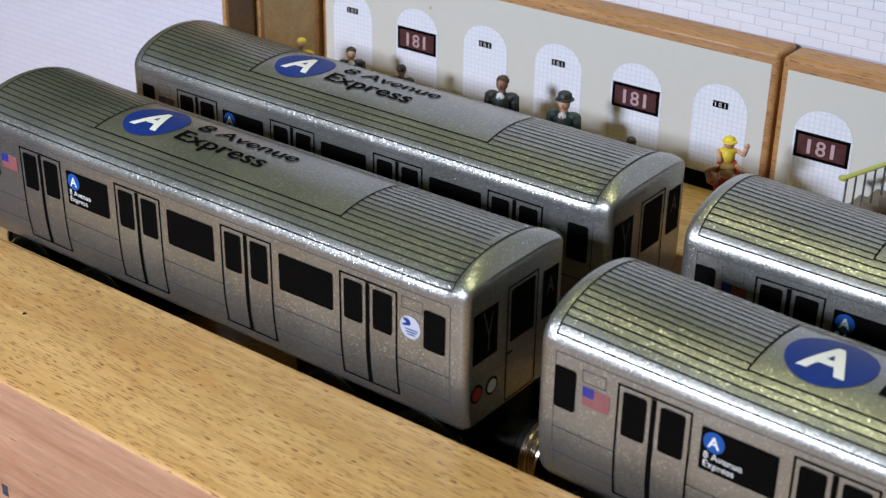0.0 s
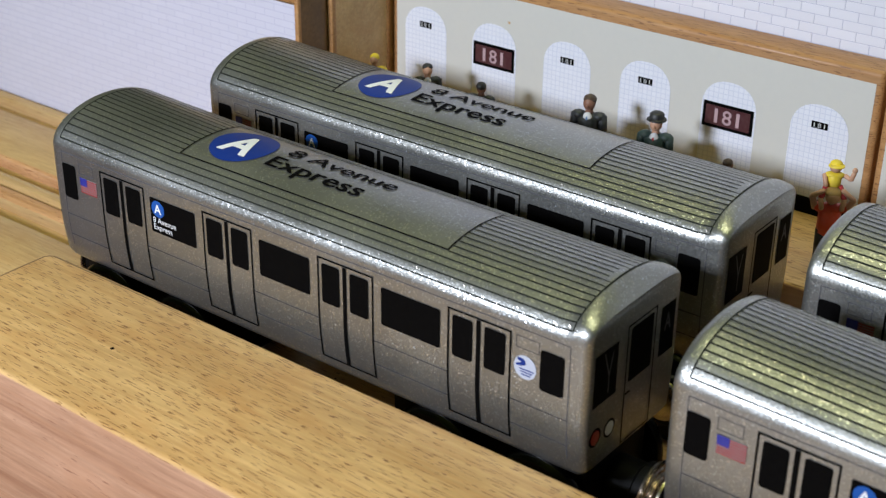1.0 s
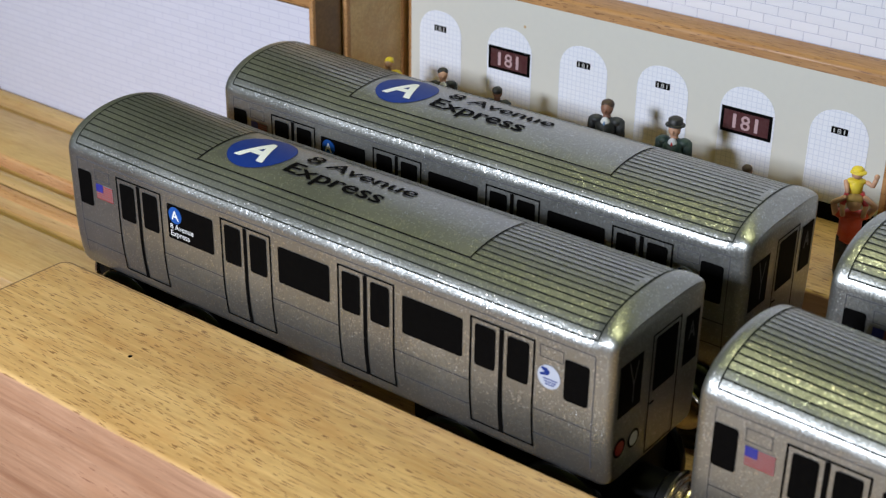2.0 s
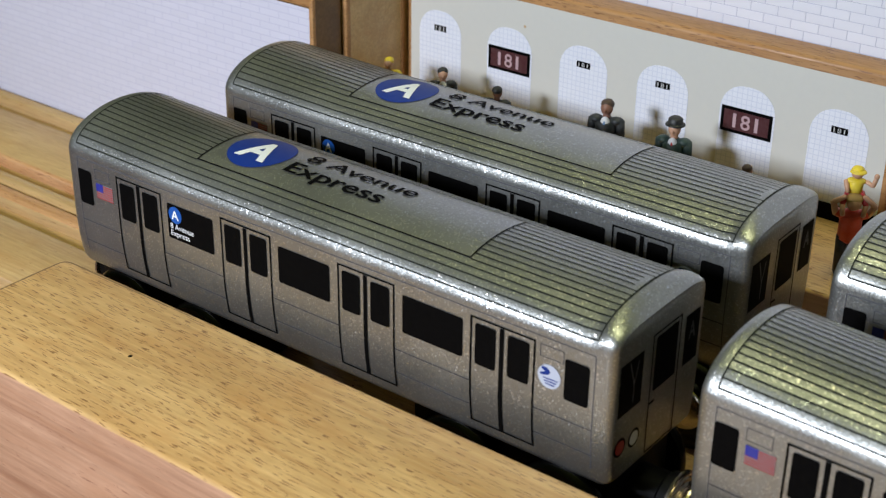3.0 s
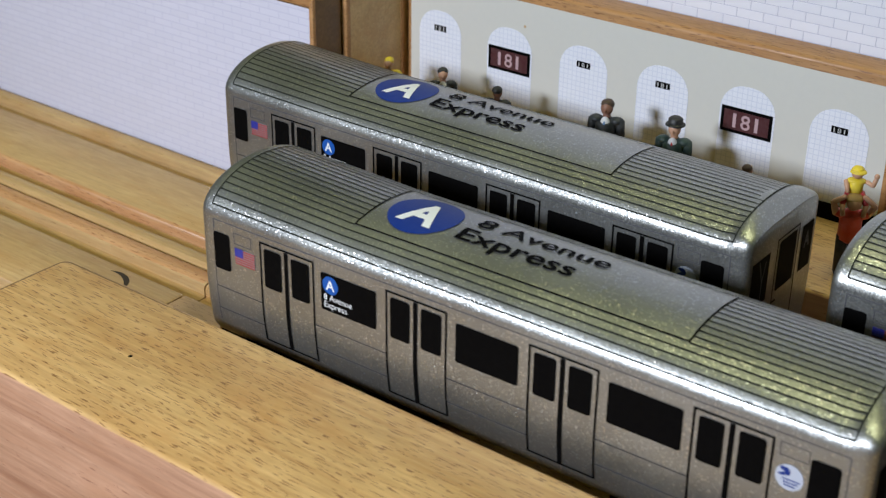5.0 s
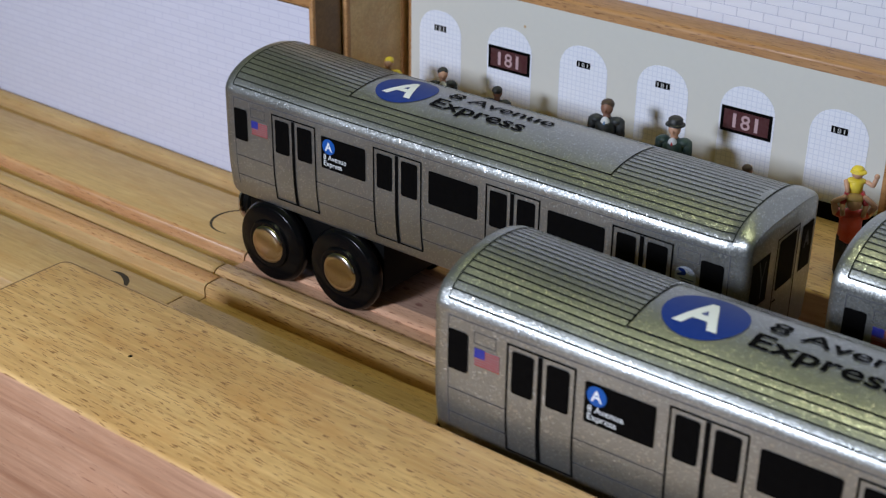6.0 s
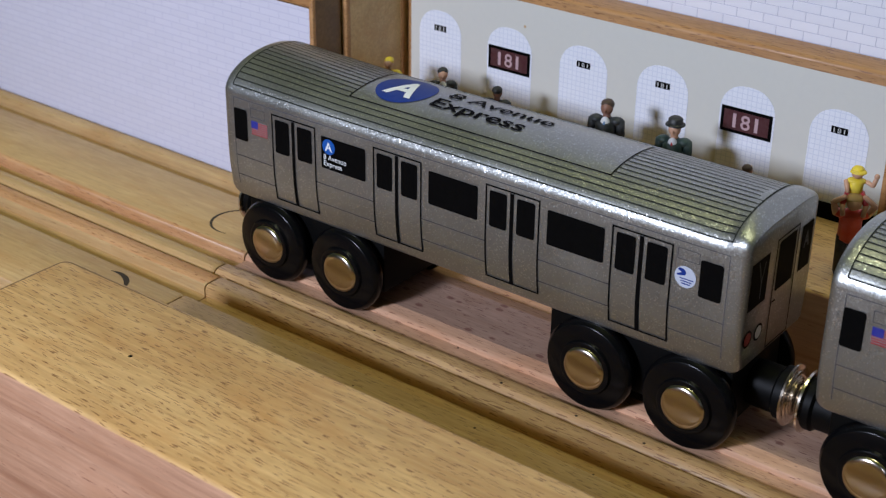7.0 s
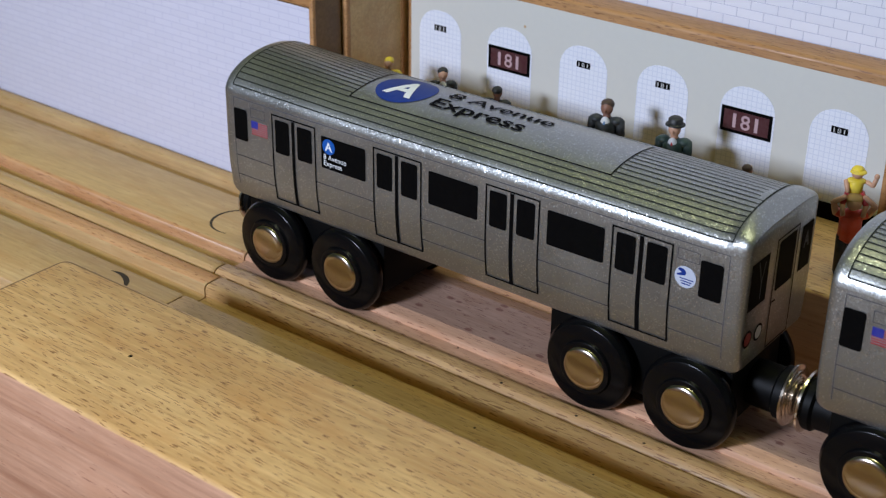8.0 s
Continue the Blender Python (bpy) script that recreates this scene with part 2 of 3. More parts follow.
def rounded_rows(u0, u1, v0, v1, r=0.0, step=1.2):
    rows = []
    vs = [v0, v1]
    if r:
        for k in range(1, 5):
            d = r * k / 4
            vs += [v0 + d, v1 - d]
    k = v0 + step
    while k < v1 - step / 2:
        vs.append(k)
        k += step
    for v in sorted(set(round(x, 4) for x in vs)):
        d = min(v - v0, v1 - v)
        cut = r - math.sqrt(max(0, r * r - (r - d) ** 2)) if r and d < r else 0
        rows.append((v, u0 + cut, u1 - cut))
    return rows


def disc_rows(u, v, ru, rv, n=18):
    out = []
    for i in range(n + 1):
        a = -math.pi / 2 + math.pi * i / n
        w = max(ru * math.cos(a), 0.01)
        out.append((v + rv * math.sin(a), u - w, u + w))
    return out


def text_mesh(words, size, place, bold=0.0, spacing=1.0, cell=0.9, width=0.0, cap=0.0):
    """Built-in font letters, cut into narrow cells and laid on a surface by place(u, v)."""
    cu = bpy.data.curves.new("words", "FONT")
    cu.body, cu.size, cu.offset, cu.space_character = words, size, bold, spacing
    ob = new("words", cu)
    bpy.context.view_layer.update()
    me = ob.to_mesh()
    bm = bmesh.new()
    bm.from_mesh(me)
    ob.to_mesh_clear()
    bpy.data.objects.remove(ob)
    bpy.data.curves.remove(cu)
    if width:
        left = min(v.co.x for v in bm.verts)
        fx, fy = width / (max(v.co.x for v in bm.verts) - left), cap / max(v.co.y for v in bm.verts)
        for v in bm.verts:
            v.co = Vector(((v.co.x - left) * fx, v.co.y * fy, 0))
    lo = min(v.co.y for v in bm.verts)
    hi = max(v.co.y for v in bm.verts)
    k = lo + cell
    while k < hi:
        bmesh.ops.bisect_plane(bm, geom=bm.verts[:] + bm.edges[:] + bm.faces[:], plane_co=(0, k, 0), plane_no=(0, 1, 0))
        k += cell
    width = max(v.co.x for v in bm.verts)
    for v in bm.verts:
        v.co = Vector(place(v.co.x, v.co.y))
    return bm, width


def outline(bm, u0, u1, v0, v1, w, place, sides="lrtb"):
    for s in sides:
        a = {"l": (u0, u0 + w, v0, v1), "r": (u1 - w, u1, v0, v1), "t": (u0, u1, v1 - w, v1), "b": (u0, u1, v0, v0 + w)}[s]
        merge(bm, sheet(rounded_rows(*a), place))
    return bm


# ---- room and table ----
def structure(name, bm, mat, label, category):
    return tagged(finish(name, bm, mat, 0), label, category, kind="structure")


structure("floor", box(-2500, 2500, -2500, 2500, -780, -740), FLOORPAINT, "dark wooden floor of the room", "floor")
structure("ceiling", box(-2500, 2500, -2500, 2500, 1650, 1700), CEILTINT, "unseen lime ceiling that tints the roof reflections", "ceiling")
structure("wall_north", box(-2500, 2500, 2500, 2560, -740, 1650), WALLTINT, "unseen green room wall that tints the roof reflections", "wall")
structure("wall_south", box(-2500, 2500, -2560, -2500, -740, 1650), WALLTINT, "unseen green room wall that tints the roof reflections", "wall")
structure("wall_east", box(2500, 2560, -2500, 2500, -740, 1650), WALLTINT, "unseen green room wall that tints the roof reflections", "wall")
structure("wall_west", box(-2560, -2500, -2500, 2500, -740, 1650), WALLTINT, "unseen green room wall that tints the roof reflections", "wall")

table = thing("table", "dark reddish brown wooden table under the toy railway", "table")
part("tabletop", box(-700, 700, -450, 450, -28, 0, 3), TABLEWOOD, table)
for tx in (-640, 640):
    for ty in (-390, 390):
        part("leg", box(tx - 30, tx + 30, ty - 30, ty + 30, -740, -28, 3), TABLEWOOD, table)


# ---- wooden tracks ----
def track_profile(depth, far=12.8, wide=5.0):
    """Half-open cross-section of a 40 mm track with two wheel grooves, from the near edge to the far edge, rounded lips."""
    pts = [(-20, 0), (-20, 10.2), (-19.6, 11.3), (-18.7, 12)]

    def groove(c, w, d=depth):
        h = w / 2
        return [(c - h - 0.9, 12), (c - h - 0.25, 11.6), (c - h, 10.9), (c - h, 12 - d), (c + h, 12 - d), (c + h, 10.9), (c + h + 0.25, 11.6), (c + h + 0.9, 12)]

    pts += groove(-12.8, 5.0) + groove(far, wide)
    pts += [(18.7, 12), (19.6, 11.3), (20, 10.2), (20, 0)]
    return pts


def track(name, label, x0, x1, yc, mat, rib=None, low=0.0, high=0.0, depth=3.0, far=12.8, wide=5.0):
    """rib: a second wood for the top between low and high across the track."""
    bm = bmesh.new()
    prof = track_profile(depth, far, wide)
    rings = []
    for x, s in ((x0, 0.35), (x0 + 0.5, 0.0), (x1 - 0.5, 0.0), (x1, 0.35)):
        ring = []
        for y, z in prof:
            yy = y * (1 - s / 20)
            ring.append(bm.verts.new((x, yc + yy, max(0, z - s) if z > 0 else 0)))
        rings.append(ring)
    for a, b in zip(rings, rings[1:]):
        for i in range(len(prof) - 1):
            bm.faces.new((a[i], b[i], b[i + 1], a[i + 1]))
        bm.faces.new((a[-1], b[-1], b[0], a[0]))
    bm.faces.new(rings[0])
    bm.faces.new(rings[-1][::-1])
    bmesh.ops.recalc_face_normals(bm, faces=bm.faces)
    if rib:
        for f in bm.faces:
            y = f.calc_center_median().y - yc
            if low < y < high and len(f.verts) == 4:
                f.material_index = 1
    return tagged(finish(name, bm, [mat, rib] if rib else mat, 35), label, "toy track", group="wooden railway tracks")


YB, YF = 13.9, -26.1
left_back = track("wooden_track", "pale maple toy railway track with two grooves", -260, -14.2, YB, MAPLE, REDRIB, -10.6, -8.8)
left_front = track("wooden_track", "pale maple toy railway track beside another track", -260, -10.6, YF, MAPLE, REDRIB, 15.2, 20.1, 3.0, 11.9, 5.6)
right_back = track("wooden_track", "pinkish worn wooden track under the standing train", -13.8, 480, YB, PINKWOOD, SPECKLED, -20.1, -15.2, 1.5)
right_front = track("wooden_track", "pale wooden track along the platform board", -10.2, 480, YF, OLIVE, SPECKLED, 15.2, 20.1, 3.0, 11.9, 5.6)


def bed_material():
    m = wood("mauve_track_bed", (0.50, 0.33, 0.24), (0.40, 0.25, 0.178), (0.18, 0.08, 0.055), 0.62, 0.5)
    n = Nodes(m)
    v = n.add("ShaderNodeTexVoronoi", Scale=1.0, Randomness=0.9)
    n.link(n.coords((230, 400, 400)), v.inputs["Vector"])
    spot = n.ramp(v.outputs["Distance"], 0.16, 0.26, (1, 1, 1), (0, 0, 0))
    old = n.bsdf.inputs["Base Color"].links[0].from_socket
    n.base(n.mix(n.mix(0.8, (0, 0, 0), spot), old, (0.17, 0.06, 0.045)))
    return m


part("track_bed", box(-6, 470, YB - 6.9, YB + 6.9, 11.9, 12.05), bed_material(), right_back, "mauve brown spotted middle strip", 0)


def joint_ring(parent, xc, yc, r, a0, a1, thick=0.28):
    """The thin dark gap round the tongue that locks two track pieces."""
    bm = bmesh.new()
    prev = None
    for i in range(25):
        a = radians(a0 + (a1 - a0) * i / 24)
        w = thick * math.sin(math.pi * i / 24) + 0.08
        now = [bm.verts.new((xc + (r + s * w) * math.cos(a), yc + (r + s * w) * math.sin(a), 12.03)) for s in (-1, 1)]
        if prev:
            bm.faces.new((prev[0], now[0], now[1], prev[1]))
        prev = now
    bmesh.ops.recalc_face_normals(bm, faces=bm.faces)
    part("tongue_gap", bm, GAP, parent, "dark gap round the track tongue")


joint_ring(left_back, -26.0, YB, 6.2, 95, 290)
joint_ring(left_front, -28.0, YF, 6.4, 10, 110, 0.55)

# ---- platforms ----
board = thing("platform_board", "thick beech block with flecked grain beside the tracks", "wooden block")


def rounded_block(x0, x1, y0, y1, z0, z1, corner, edge):
    """A block with rounded upright corners and softly broken top edges."""
    bm = box(x0, x1, y0, y1, z0, z1)
    upright = [e for e in bm.edges if abs(e.verts[0].co.z - e.verts[1].co.z) > 1]
    bmesh.ops.bevel(bm, geom=upright, offset=corner, segments=5, profile=0.5, affect="EDGES")
    rim = [e for e in bm.edges if min(v.co.z for v in e.verts) > z1 - 0.01]
    bmesh.ops.bevel(bm, geom=rim, offset=edge, segments=3, profile=0.5, affect="EDGES")
    return bm


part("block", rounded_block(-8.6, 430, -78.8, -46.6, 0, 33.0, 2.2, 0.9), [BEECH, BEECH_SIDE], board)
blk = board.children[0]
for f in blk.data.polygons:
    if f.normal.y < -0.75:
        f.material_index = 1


def flat_line(points, wide):
    """A flat dark line along a path on the top of the board, thinner towards its ends."""
    bm = bmesh.new()
    prev = None
    for i, (x, y) in enumerate(points):
        (xa, ya), (xb, yb) = points[max(0, i - 1)], points[min(len(points) - 1, i + 1)]
        n = Vector((ya - yb, xb - xa)).normalized() * wide * (0.25 + 0.75 * math.sin(math.pi * i / (len(points) - 1)))
        now = [bm.verts.new((x + k * n.x, y + k * n.y, 33.012)) for k in (-1, 1)]
        if prev:
            bm.faces.new((prev[0], now[0], now[1], prev[1]))
        prev = now
    bmesh.ops.recalc_face_normals(bm, faces=bm.faces)
    return bm


edge_path = [(-7.6, -76.0 + 1.3 * i) for i in range(21)]
edge_path += [(-5.9 - 1.7 * math.cos(radians(a)), -49.3 + 1.7 * math.sin(radians(a))) for a in range(10, 90, 16)]
edge_path += [(-5.0 + 1.6 * i, -47.6) for i in range(21)]
part("worn_edge", flat_line(edge_path, 0.2), EDGE_BROWN, board, "dark brown line along the corner edge", 0)
bm = lathe([(0, 0.38), (0.06, 0.38)], "z", 14)
part("knot", moved(bm, 27.7, -62.8, 32.97), BLACK, board, "tiny dark knot")
bm = bmesh.new()
for i in range(5):
    merge(bm, moved(box(0, 1.5, 0, 0.06, 0, 2.2), 29 + 2.3 * i, -78.86, 9.1))
part("printed_mark", bm, IRON, board, "small dark printed mark on the side")

platform = thing("station_platform", "beech wood platform in front of the toy station", "platform")
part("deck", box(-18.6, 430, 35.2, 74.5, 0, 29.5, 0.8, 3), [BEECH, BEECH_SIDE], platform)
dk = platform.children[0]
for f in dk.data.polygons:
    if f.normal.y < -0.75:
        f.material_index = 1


# ---- station ----
def front_place(y):
    return lambda u, v: (u, y, v)


def arch_rows(xc, w, z0, zs, zt):
    rows = [(z0, xc - w, xc + w), (zs, xc - w, xc + w)]
    for i in range(1, 13):
        a = math.pi / 2 * i / 12
        c = max(math.cos(a), 0.004)
        rows.append((zs + (zt - zs) * math.sin(a), xc - w * c ** 0.85, xc + w * c ** 0.85))
    return rows


def station_block(x0, x1, y, arches, label):
    """A wooden block with a cream printed front, tiled arches and number plates."""
    st = thing("station_building", label, "toy building", group="station buildings")
    part("block", box(x0, x1, y, y + 8.4, 29.5, 62.6, 1.1, 3), FRAMEWOOD, st, "golden brown wooden block")
    part("front_print", sheet(rounded_rows(x0 + 1.5, x1 - 1.5, 33.0, 60.0, 0.2, 40), front_place(y - 0.06)), CREAM, st, "cream printed station wall", 0)
    part("base_strip", box(x0 + 1.2, x1 - 1.2, y - 0.5, y + 0.2, 29.5, 33.0, 0.1, 1), BLACK, st, "black base strip")
    for xc, big in arches:
        arch = part("arch", sheet(arch_rows(xc, 6.25, 33.1, 47.4, 53.2), front_place(y - 0.12)), GRIDTILE, st, "white tiled arch print", 0)
        if big:
            part("sign_border", box(xc - 5.8, xc + 5.8, y - 0.2, y - 0.13, 42.6, 48.2), BLACK, arch)
            part("sign_panel", box(xc - 5.1, xc + 5.1, y - 0.26, y - 0.19, 43.3, 47.5), MAROON, arch)
            for s, dx, wide in (("1", -3.0, 0.75), ("8", -1.15, 2.1), ("1", 2.0, 0.75)):
                bm, w = text_mesh(s, 1, lambda u, v, d=dx: (xc + d + u, y - 0.31, 43.85 + v), 0.01, 1, 9, wide, 3.1)
                part("numeral", bm, PINKISH, arch, "pale numeral", 0)
        else:
            part("plate", box(xc - 1.75, xc + 1.75, y - 0.2, y - 0.13, 48.2, 49.6), BLACK, arch)
            for s, dx, wide in (("1", -1.25, 0.25), ("8", -0.4, 0.75), ("1", 0.95, 0.25)):
                bm, w = text_mesh(s, 1, lambda u, v, d=dx: (xc + d + u, y - 0.24, 48.4 + v), 0.0, 1, 9, wide, 0.95)
                part("numeral", bm, LENSWHITE, arch, "", 0)
    return st


PITCH = 20.07
station_block(-18.6, 103.8, 66.0, [(-8.2 + PITCH * i, i in (1, 4)) for i in range(6)], "wooden toy station block with cream front and tiled arches")
station_block(104.7, 227.0, 65.2, [(115.3 + PITCH * i, i in (0, 3)) for i in range(6)], "second wooden toy station block beside the stairs")

def specks(parent, places, y=None, mat=GAP):
    """Tiny dark pits and crumbs: on a top face, or on a front at depth y."""
    for k, (a, b, r) in enumerate(places):
        o = lathe([(-0.03, r), (0.03, r * 0.7)], "z" if y is None else "y", 8)
        part("speck", moved(o, a, b, 12.03) if y is None else moved(o, a, y, b), mat, parent, "tiny brown speck", 0)


first_station = bpy.data.objects["station_building"]
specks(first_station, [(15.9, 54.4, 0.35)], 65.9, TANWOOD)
specks(right_back, [(47.0, 2.6 - 1.5, 0.22), (78.0, -4.4, 0.3), (61.0, -3.9, 0.35), (92.0, -4.2, 0.3), (30.0, -4.0, 0.28)])
specks(right_front, [(66.0, -19.0, 0.25), (40.0, -22.0, 0.2), (90.0, -17.6, 0.22)])
bwall = thing("brick_panel", "tall white panel printed with pale bricks behind the station", "backdrop panel")
panel_board = part("panel", box(-60, 320, 75.5, 81, 0, 150, 0.3, 1), BRICKS, bwall, "white panel with a grey joint print")


def brick_tiles(parent, x0, x1, z0, rows, w, h, y):
    """Thin white brick tiles in half bond; all share one mesh."""
    bm = box(-w / 2 + 0.09, w / 2 - 0.09, -0.05, 0.05, -h / 2 + 0.08, h / 2 - 0.08, 0.02, 1)
    first = part("brick", bm, BRICKFACE, parent, "", 0)
    k = 0
    for r in range(rows):
        x = x0 + (w / 2 if r % 2 else 0)
        while x < x1:
            ob = first if k == 0 else new("brick", first.data)
            ob.parent = parent
            ob.location = Vector((x, y, z0 + h * r)) * MM
            k += 1
            x += w


lpanel = thing("tunnel_wall", "wooden block faced with a white brick print behind the track", "toy wall")
part("block", box(-143, -20.0, 34.6, 44.4, 0, 60.6, 0.9, 3), DARKWOOD, lpanel, "dark brown wooden block")
part("front_print", sheet(rounded_rows(-141.8, -20.9, 1.0, 58.6, 0.1, 70), front_place(34.52)), BRICKS_SOFT, lpanel, "white printed brick sheet", 0)
part("top_cap", box(-143, -20.6, 34.4, 44.6, 58.7, 62.0, 0.7, 2), FRAMEWOOD, lpanel, "golden wooden top edge")
part("edge_trim", box(-21.1, -19.8, 34.3, 35.5, 0, 60.8, 0.4, 2), FRAMEWOOD, lpanel, "golden wooden corner edge")

wing = thing("station_wing", "tan wooden block standing beside the toy station", "toy building")
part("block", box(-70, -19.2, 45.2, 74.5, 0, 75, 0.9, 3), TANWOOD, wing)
part("edge_trim", box(-20.3, -18.9, 64.4, 66.0, 29.5, 62.4, 0.4, 2), FRAMEWOOD, wing, "reddish wooden corner edge")
part("edge_trim", box(-20.3, -18.9, 44.6, 46.2, 0, 75, 0.4, 2), FRAMEWOOD, wing, "golden wooden corner edge")


def staircase():
    st = thing("stairs", "grey toy stairs with a yellow-green handrail", "stairs")
    for i in range(7):
        x = 124.6 + 3.3 * i
        part("step", box(x, x + 3.6, 56.5, 64.5, 29.5, 38.4 + 2.25 * i, 0.15, 1), STEPGREY, st)
    yr = 57.0
    rail = lathe([(0, 0.38), (0.2, 0.48), (28, 0.48), (28.4, 0.34)], "x", 12)
    bmesh.ops.rotate(rail, cent=(0, 0, 0), matrix=Matrix.Rotation(radians(-34), 3, "Y"), verts=rail.verts)
    part("handrail", moved(rail, 123.8, yr, 44.3), RAILGREEN, st, "yellow-green handrail")
    part("rail_curl", moved(lathe([(-0.5, 0.5), (-0.3, 0.95), (0.3, 0.95), (0.5, 0.5)], "z", 16), 123.6, yr, 44.2), RAILGREEN, st, "yellow-green handrail end")
    for i in range(12):
        x = 124.3 + 1.75 * i
        step_top = 29.5 if x < 124.6 else 38.4 + 2.25 * min(6, int((x - 124.6) / 3.3))
        part("baluster", box(x - 0.16, x + 0.16, yr - 0.16, yr + 0.16, step_top, 44.2 + (x - 123.8) * 0.674), IRON, st)


staircase()


# ---- small painted figures ----
def blob(bm, slot, c, r, steps=12):
    """An ellipsoid of radii r at c."""
    o = bmesh.new()
    bmesh.ops.create_uvsphere(o, u_segments=steps, v_segments=8, radius=1)
    for v in o.verts:
        v.co = Vector((c[0] + v.co.x * r[0], c[1] + v.co.y * r[1], c[2] + v.co.z * r[2]))
    merge(bm, o, slot)


def limb(bm, slot, a, b, ra, rb):
    a, b = Vector(a), Vector(b)
    d = b - a
    o = lathe([(-ra * 0.5, ra * 0.5), (0, ra), (d.length, rb), (d.length + rb * 0.5, rb * 0.5)], "z", 10)
    bmesh.ops.transform(o, matrix=Matrix.Translation(a) @ d.to_track_quat("Z", "Y").to_matrix().to_4x4(), verts=o.verts)
    merge(bm, o, slot)


def paint(name, c):
    return printed(name, c, 0.5, 0.1)


SKIN_A, SKIN_B = paint("figure_brown_paint", (0.22, 0.10, 0.06)), paint("figure_tan_paint", (0.52, 0.29, 0.18))
COAT_DARK, COAT_GREEN = paint("figure_black_coat", (0.015, 0.018, 0.02)), paint("figure_green_coat", (0.02, 0.045, 0.04))
HAIR_BLACK, HAIR_BROWN = paint("figure_black_hair", (0.008, 0.008, 0.008)), paint("figure_brown_hair", (0.05, 0.025, 0.012))
SHIRT, TIE_BLUE, TIE_RED = paint("figure_white_shirt", (0.75, 0.75, 0.76)), paint("figure_blue_tie", (0.12, 0.25, 0.5)), paint("figure_red_tie", (0.5, 0.03, 0.04))
YELLOW, ORANGE, BLOND = paint("figure_yellow_paint", (0.75, 0.56, 0.03)), paint("figure_orange_red", (0.68, 0.07, 0.03)), paint("figure_blond_hair", (0.42, 0.26, 0.08))
TROUSERS = paint("figure_dark_trousers", (0.03, 0.025, 0.025))


def standing(name, label, x, y, turn, height, coat, skin, hair, tie, hat=False):
    """A standing painted figure about 20 mm tall, one mesh; slots: coat, trousers, skin, hair, shirt, tie."""
    bm = bmesh.new()
    for s in (-1, 1):
        limb(bm, 1, (s * 1.0, 0, 0.6), (s * 0.9, 0, 9.2), 0.8, 1.05)
        blob(bm, 3, (s * 1.05, -0.6, 0.45), (0.7, 1.3, 0.45))
        limb(bm, 0, (s * 2.45, 0, 15.6), (s * 2.9, -0.2, 11.6), 0.95, 0.75)
        limb(bm, 0, (s * 2.9, -0.2, 11.8), (s * 2.5, -1.2, 9.0), 0.75, 0.6)
        blob(bm, 2, (s * 2.45, -1.3, 8.4), (0.5, 0.5, 0.7))
        blob(bm, 0, (s * 1.9, 0, 15.5), (1.35, 1.2, 0.95))
    limb(bm, 0, (0, 0, 8.4), (0, 0, 15.0), 1.9, 2.1)
    blob(bm, 0, (0, 0, 14.8), (2.5, 1.45, 1.5))
    blob(bm, 4, (0, -1.05, 15.0), (0.95, 0.75, 1.6))
    blob(bm, 5, (0, -1.65, 14.5), (0.3, 0.3, 1.35))
    limb(bm, 2, (0, 0, 15.6), (0, -0.1, 17.2), 0.75, 0.7)
    blob(bm, 2, (0, -0.2, 18.2), (1.15, 1.3, 1.55), 16)
    blob(bm, 2, (0, -1.5, 18.0), (0.25, 0.3, 0.35))
    blob(bm, 3, (0, 0.15, 18.9), (1.25, 1.35, 1.15), 16)
    if hat:
        merge(bm, moved(lathe([(0, 1.5), (0.15, 1.85), (0.4, 1.8), (0.55, 1.4), (1.5, 1.35), (1.9, 0.9), (1.95, 0.2)], "z", 18), 0, -0.05, 18.9), 3)
    k = height / 20.0
    bmesh.ops.scale(bm, vec=(k * 1.14, k * 1.1, k), verts=bm.verts)
    ob = finish(name, bm, [coat, TROUSERS, skin, hair, SHIRT, tie], 60)
    ob.matrix_basis = at(x, y, 29.5, 0, 0, turn)
    return tagged(ob, label, "figurine", group="painted figures on the platform")


standing("figurine", "tiny painted figure in a dark suit with blue tie", 48.4, 49.5, 16, 20.2, COAT_DARK, SKIN_A, HAIR_BROWN, TIE_BLUE)
standing("figurine", "tiny painted figure in green coat and black hat", 64.4, 49.5, 14, 19.6, COAT_GREEN, SKIN_B, HAIR_BLACK, TIE_RED, True)
standing("figurine", "tiny painted figure with black hair on the platform", 4.9, 50.0, 40, 17.0, COAT_DARK, SKIN_B, HAIR_BLACK, TIE_BLUE)
standing("figurine", "tiny painted dark-haired figure near the station arch", 20.4, 49.5, 200, 16.4, COAT_DARK, SKIN_A, HAIR_BLACK, TIE_RED)
standing("figurine", "tiny painted figure with yellow cap by the wall", -10.8, 50.0, 20, 15.9, YELLOW, SKIN_B, YELLOW, TIE_RED)
standing("figurine", "tiny painted brown-haired figure behind the train", 81.0, 49.5, 170, 14.6, COAT_GREEN, SKIN_A, HAIR_BROWN, TIE_RED)


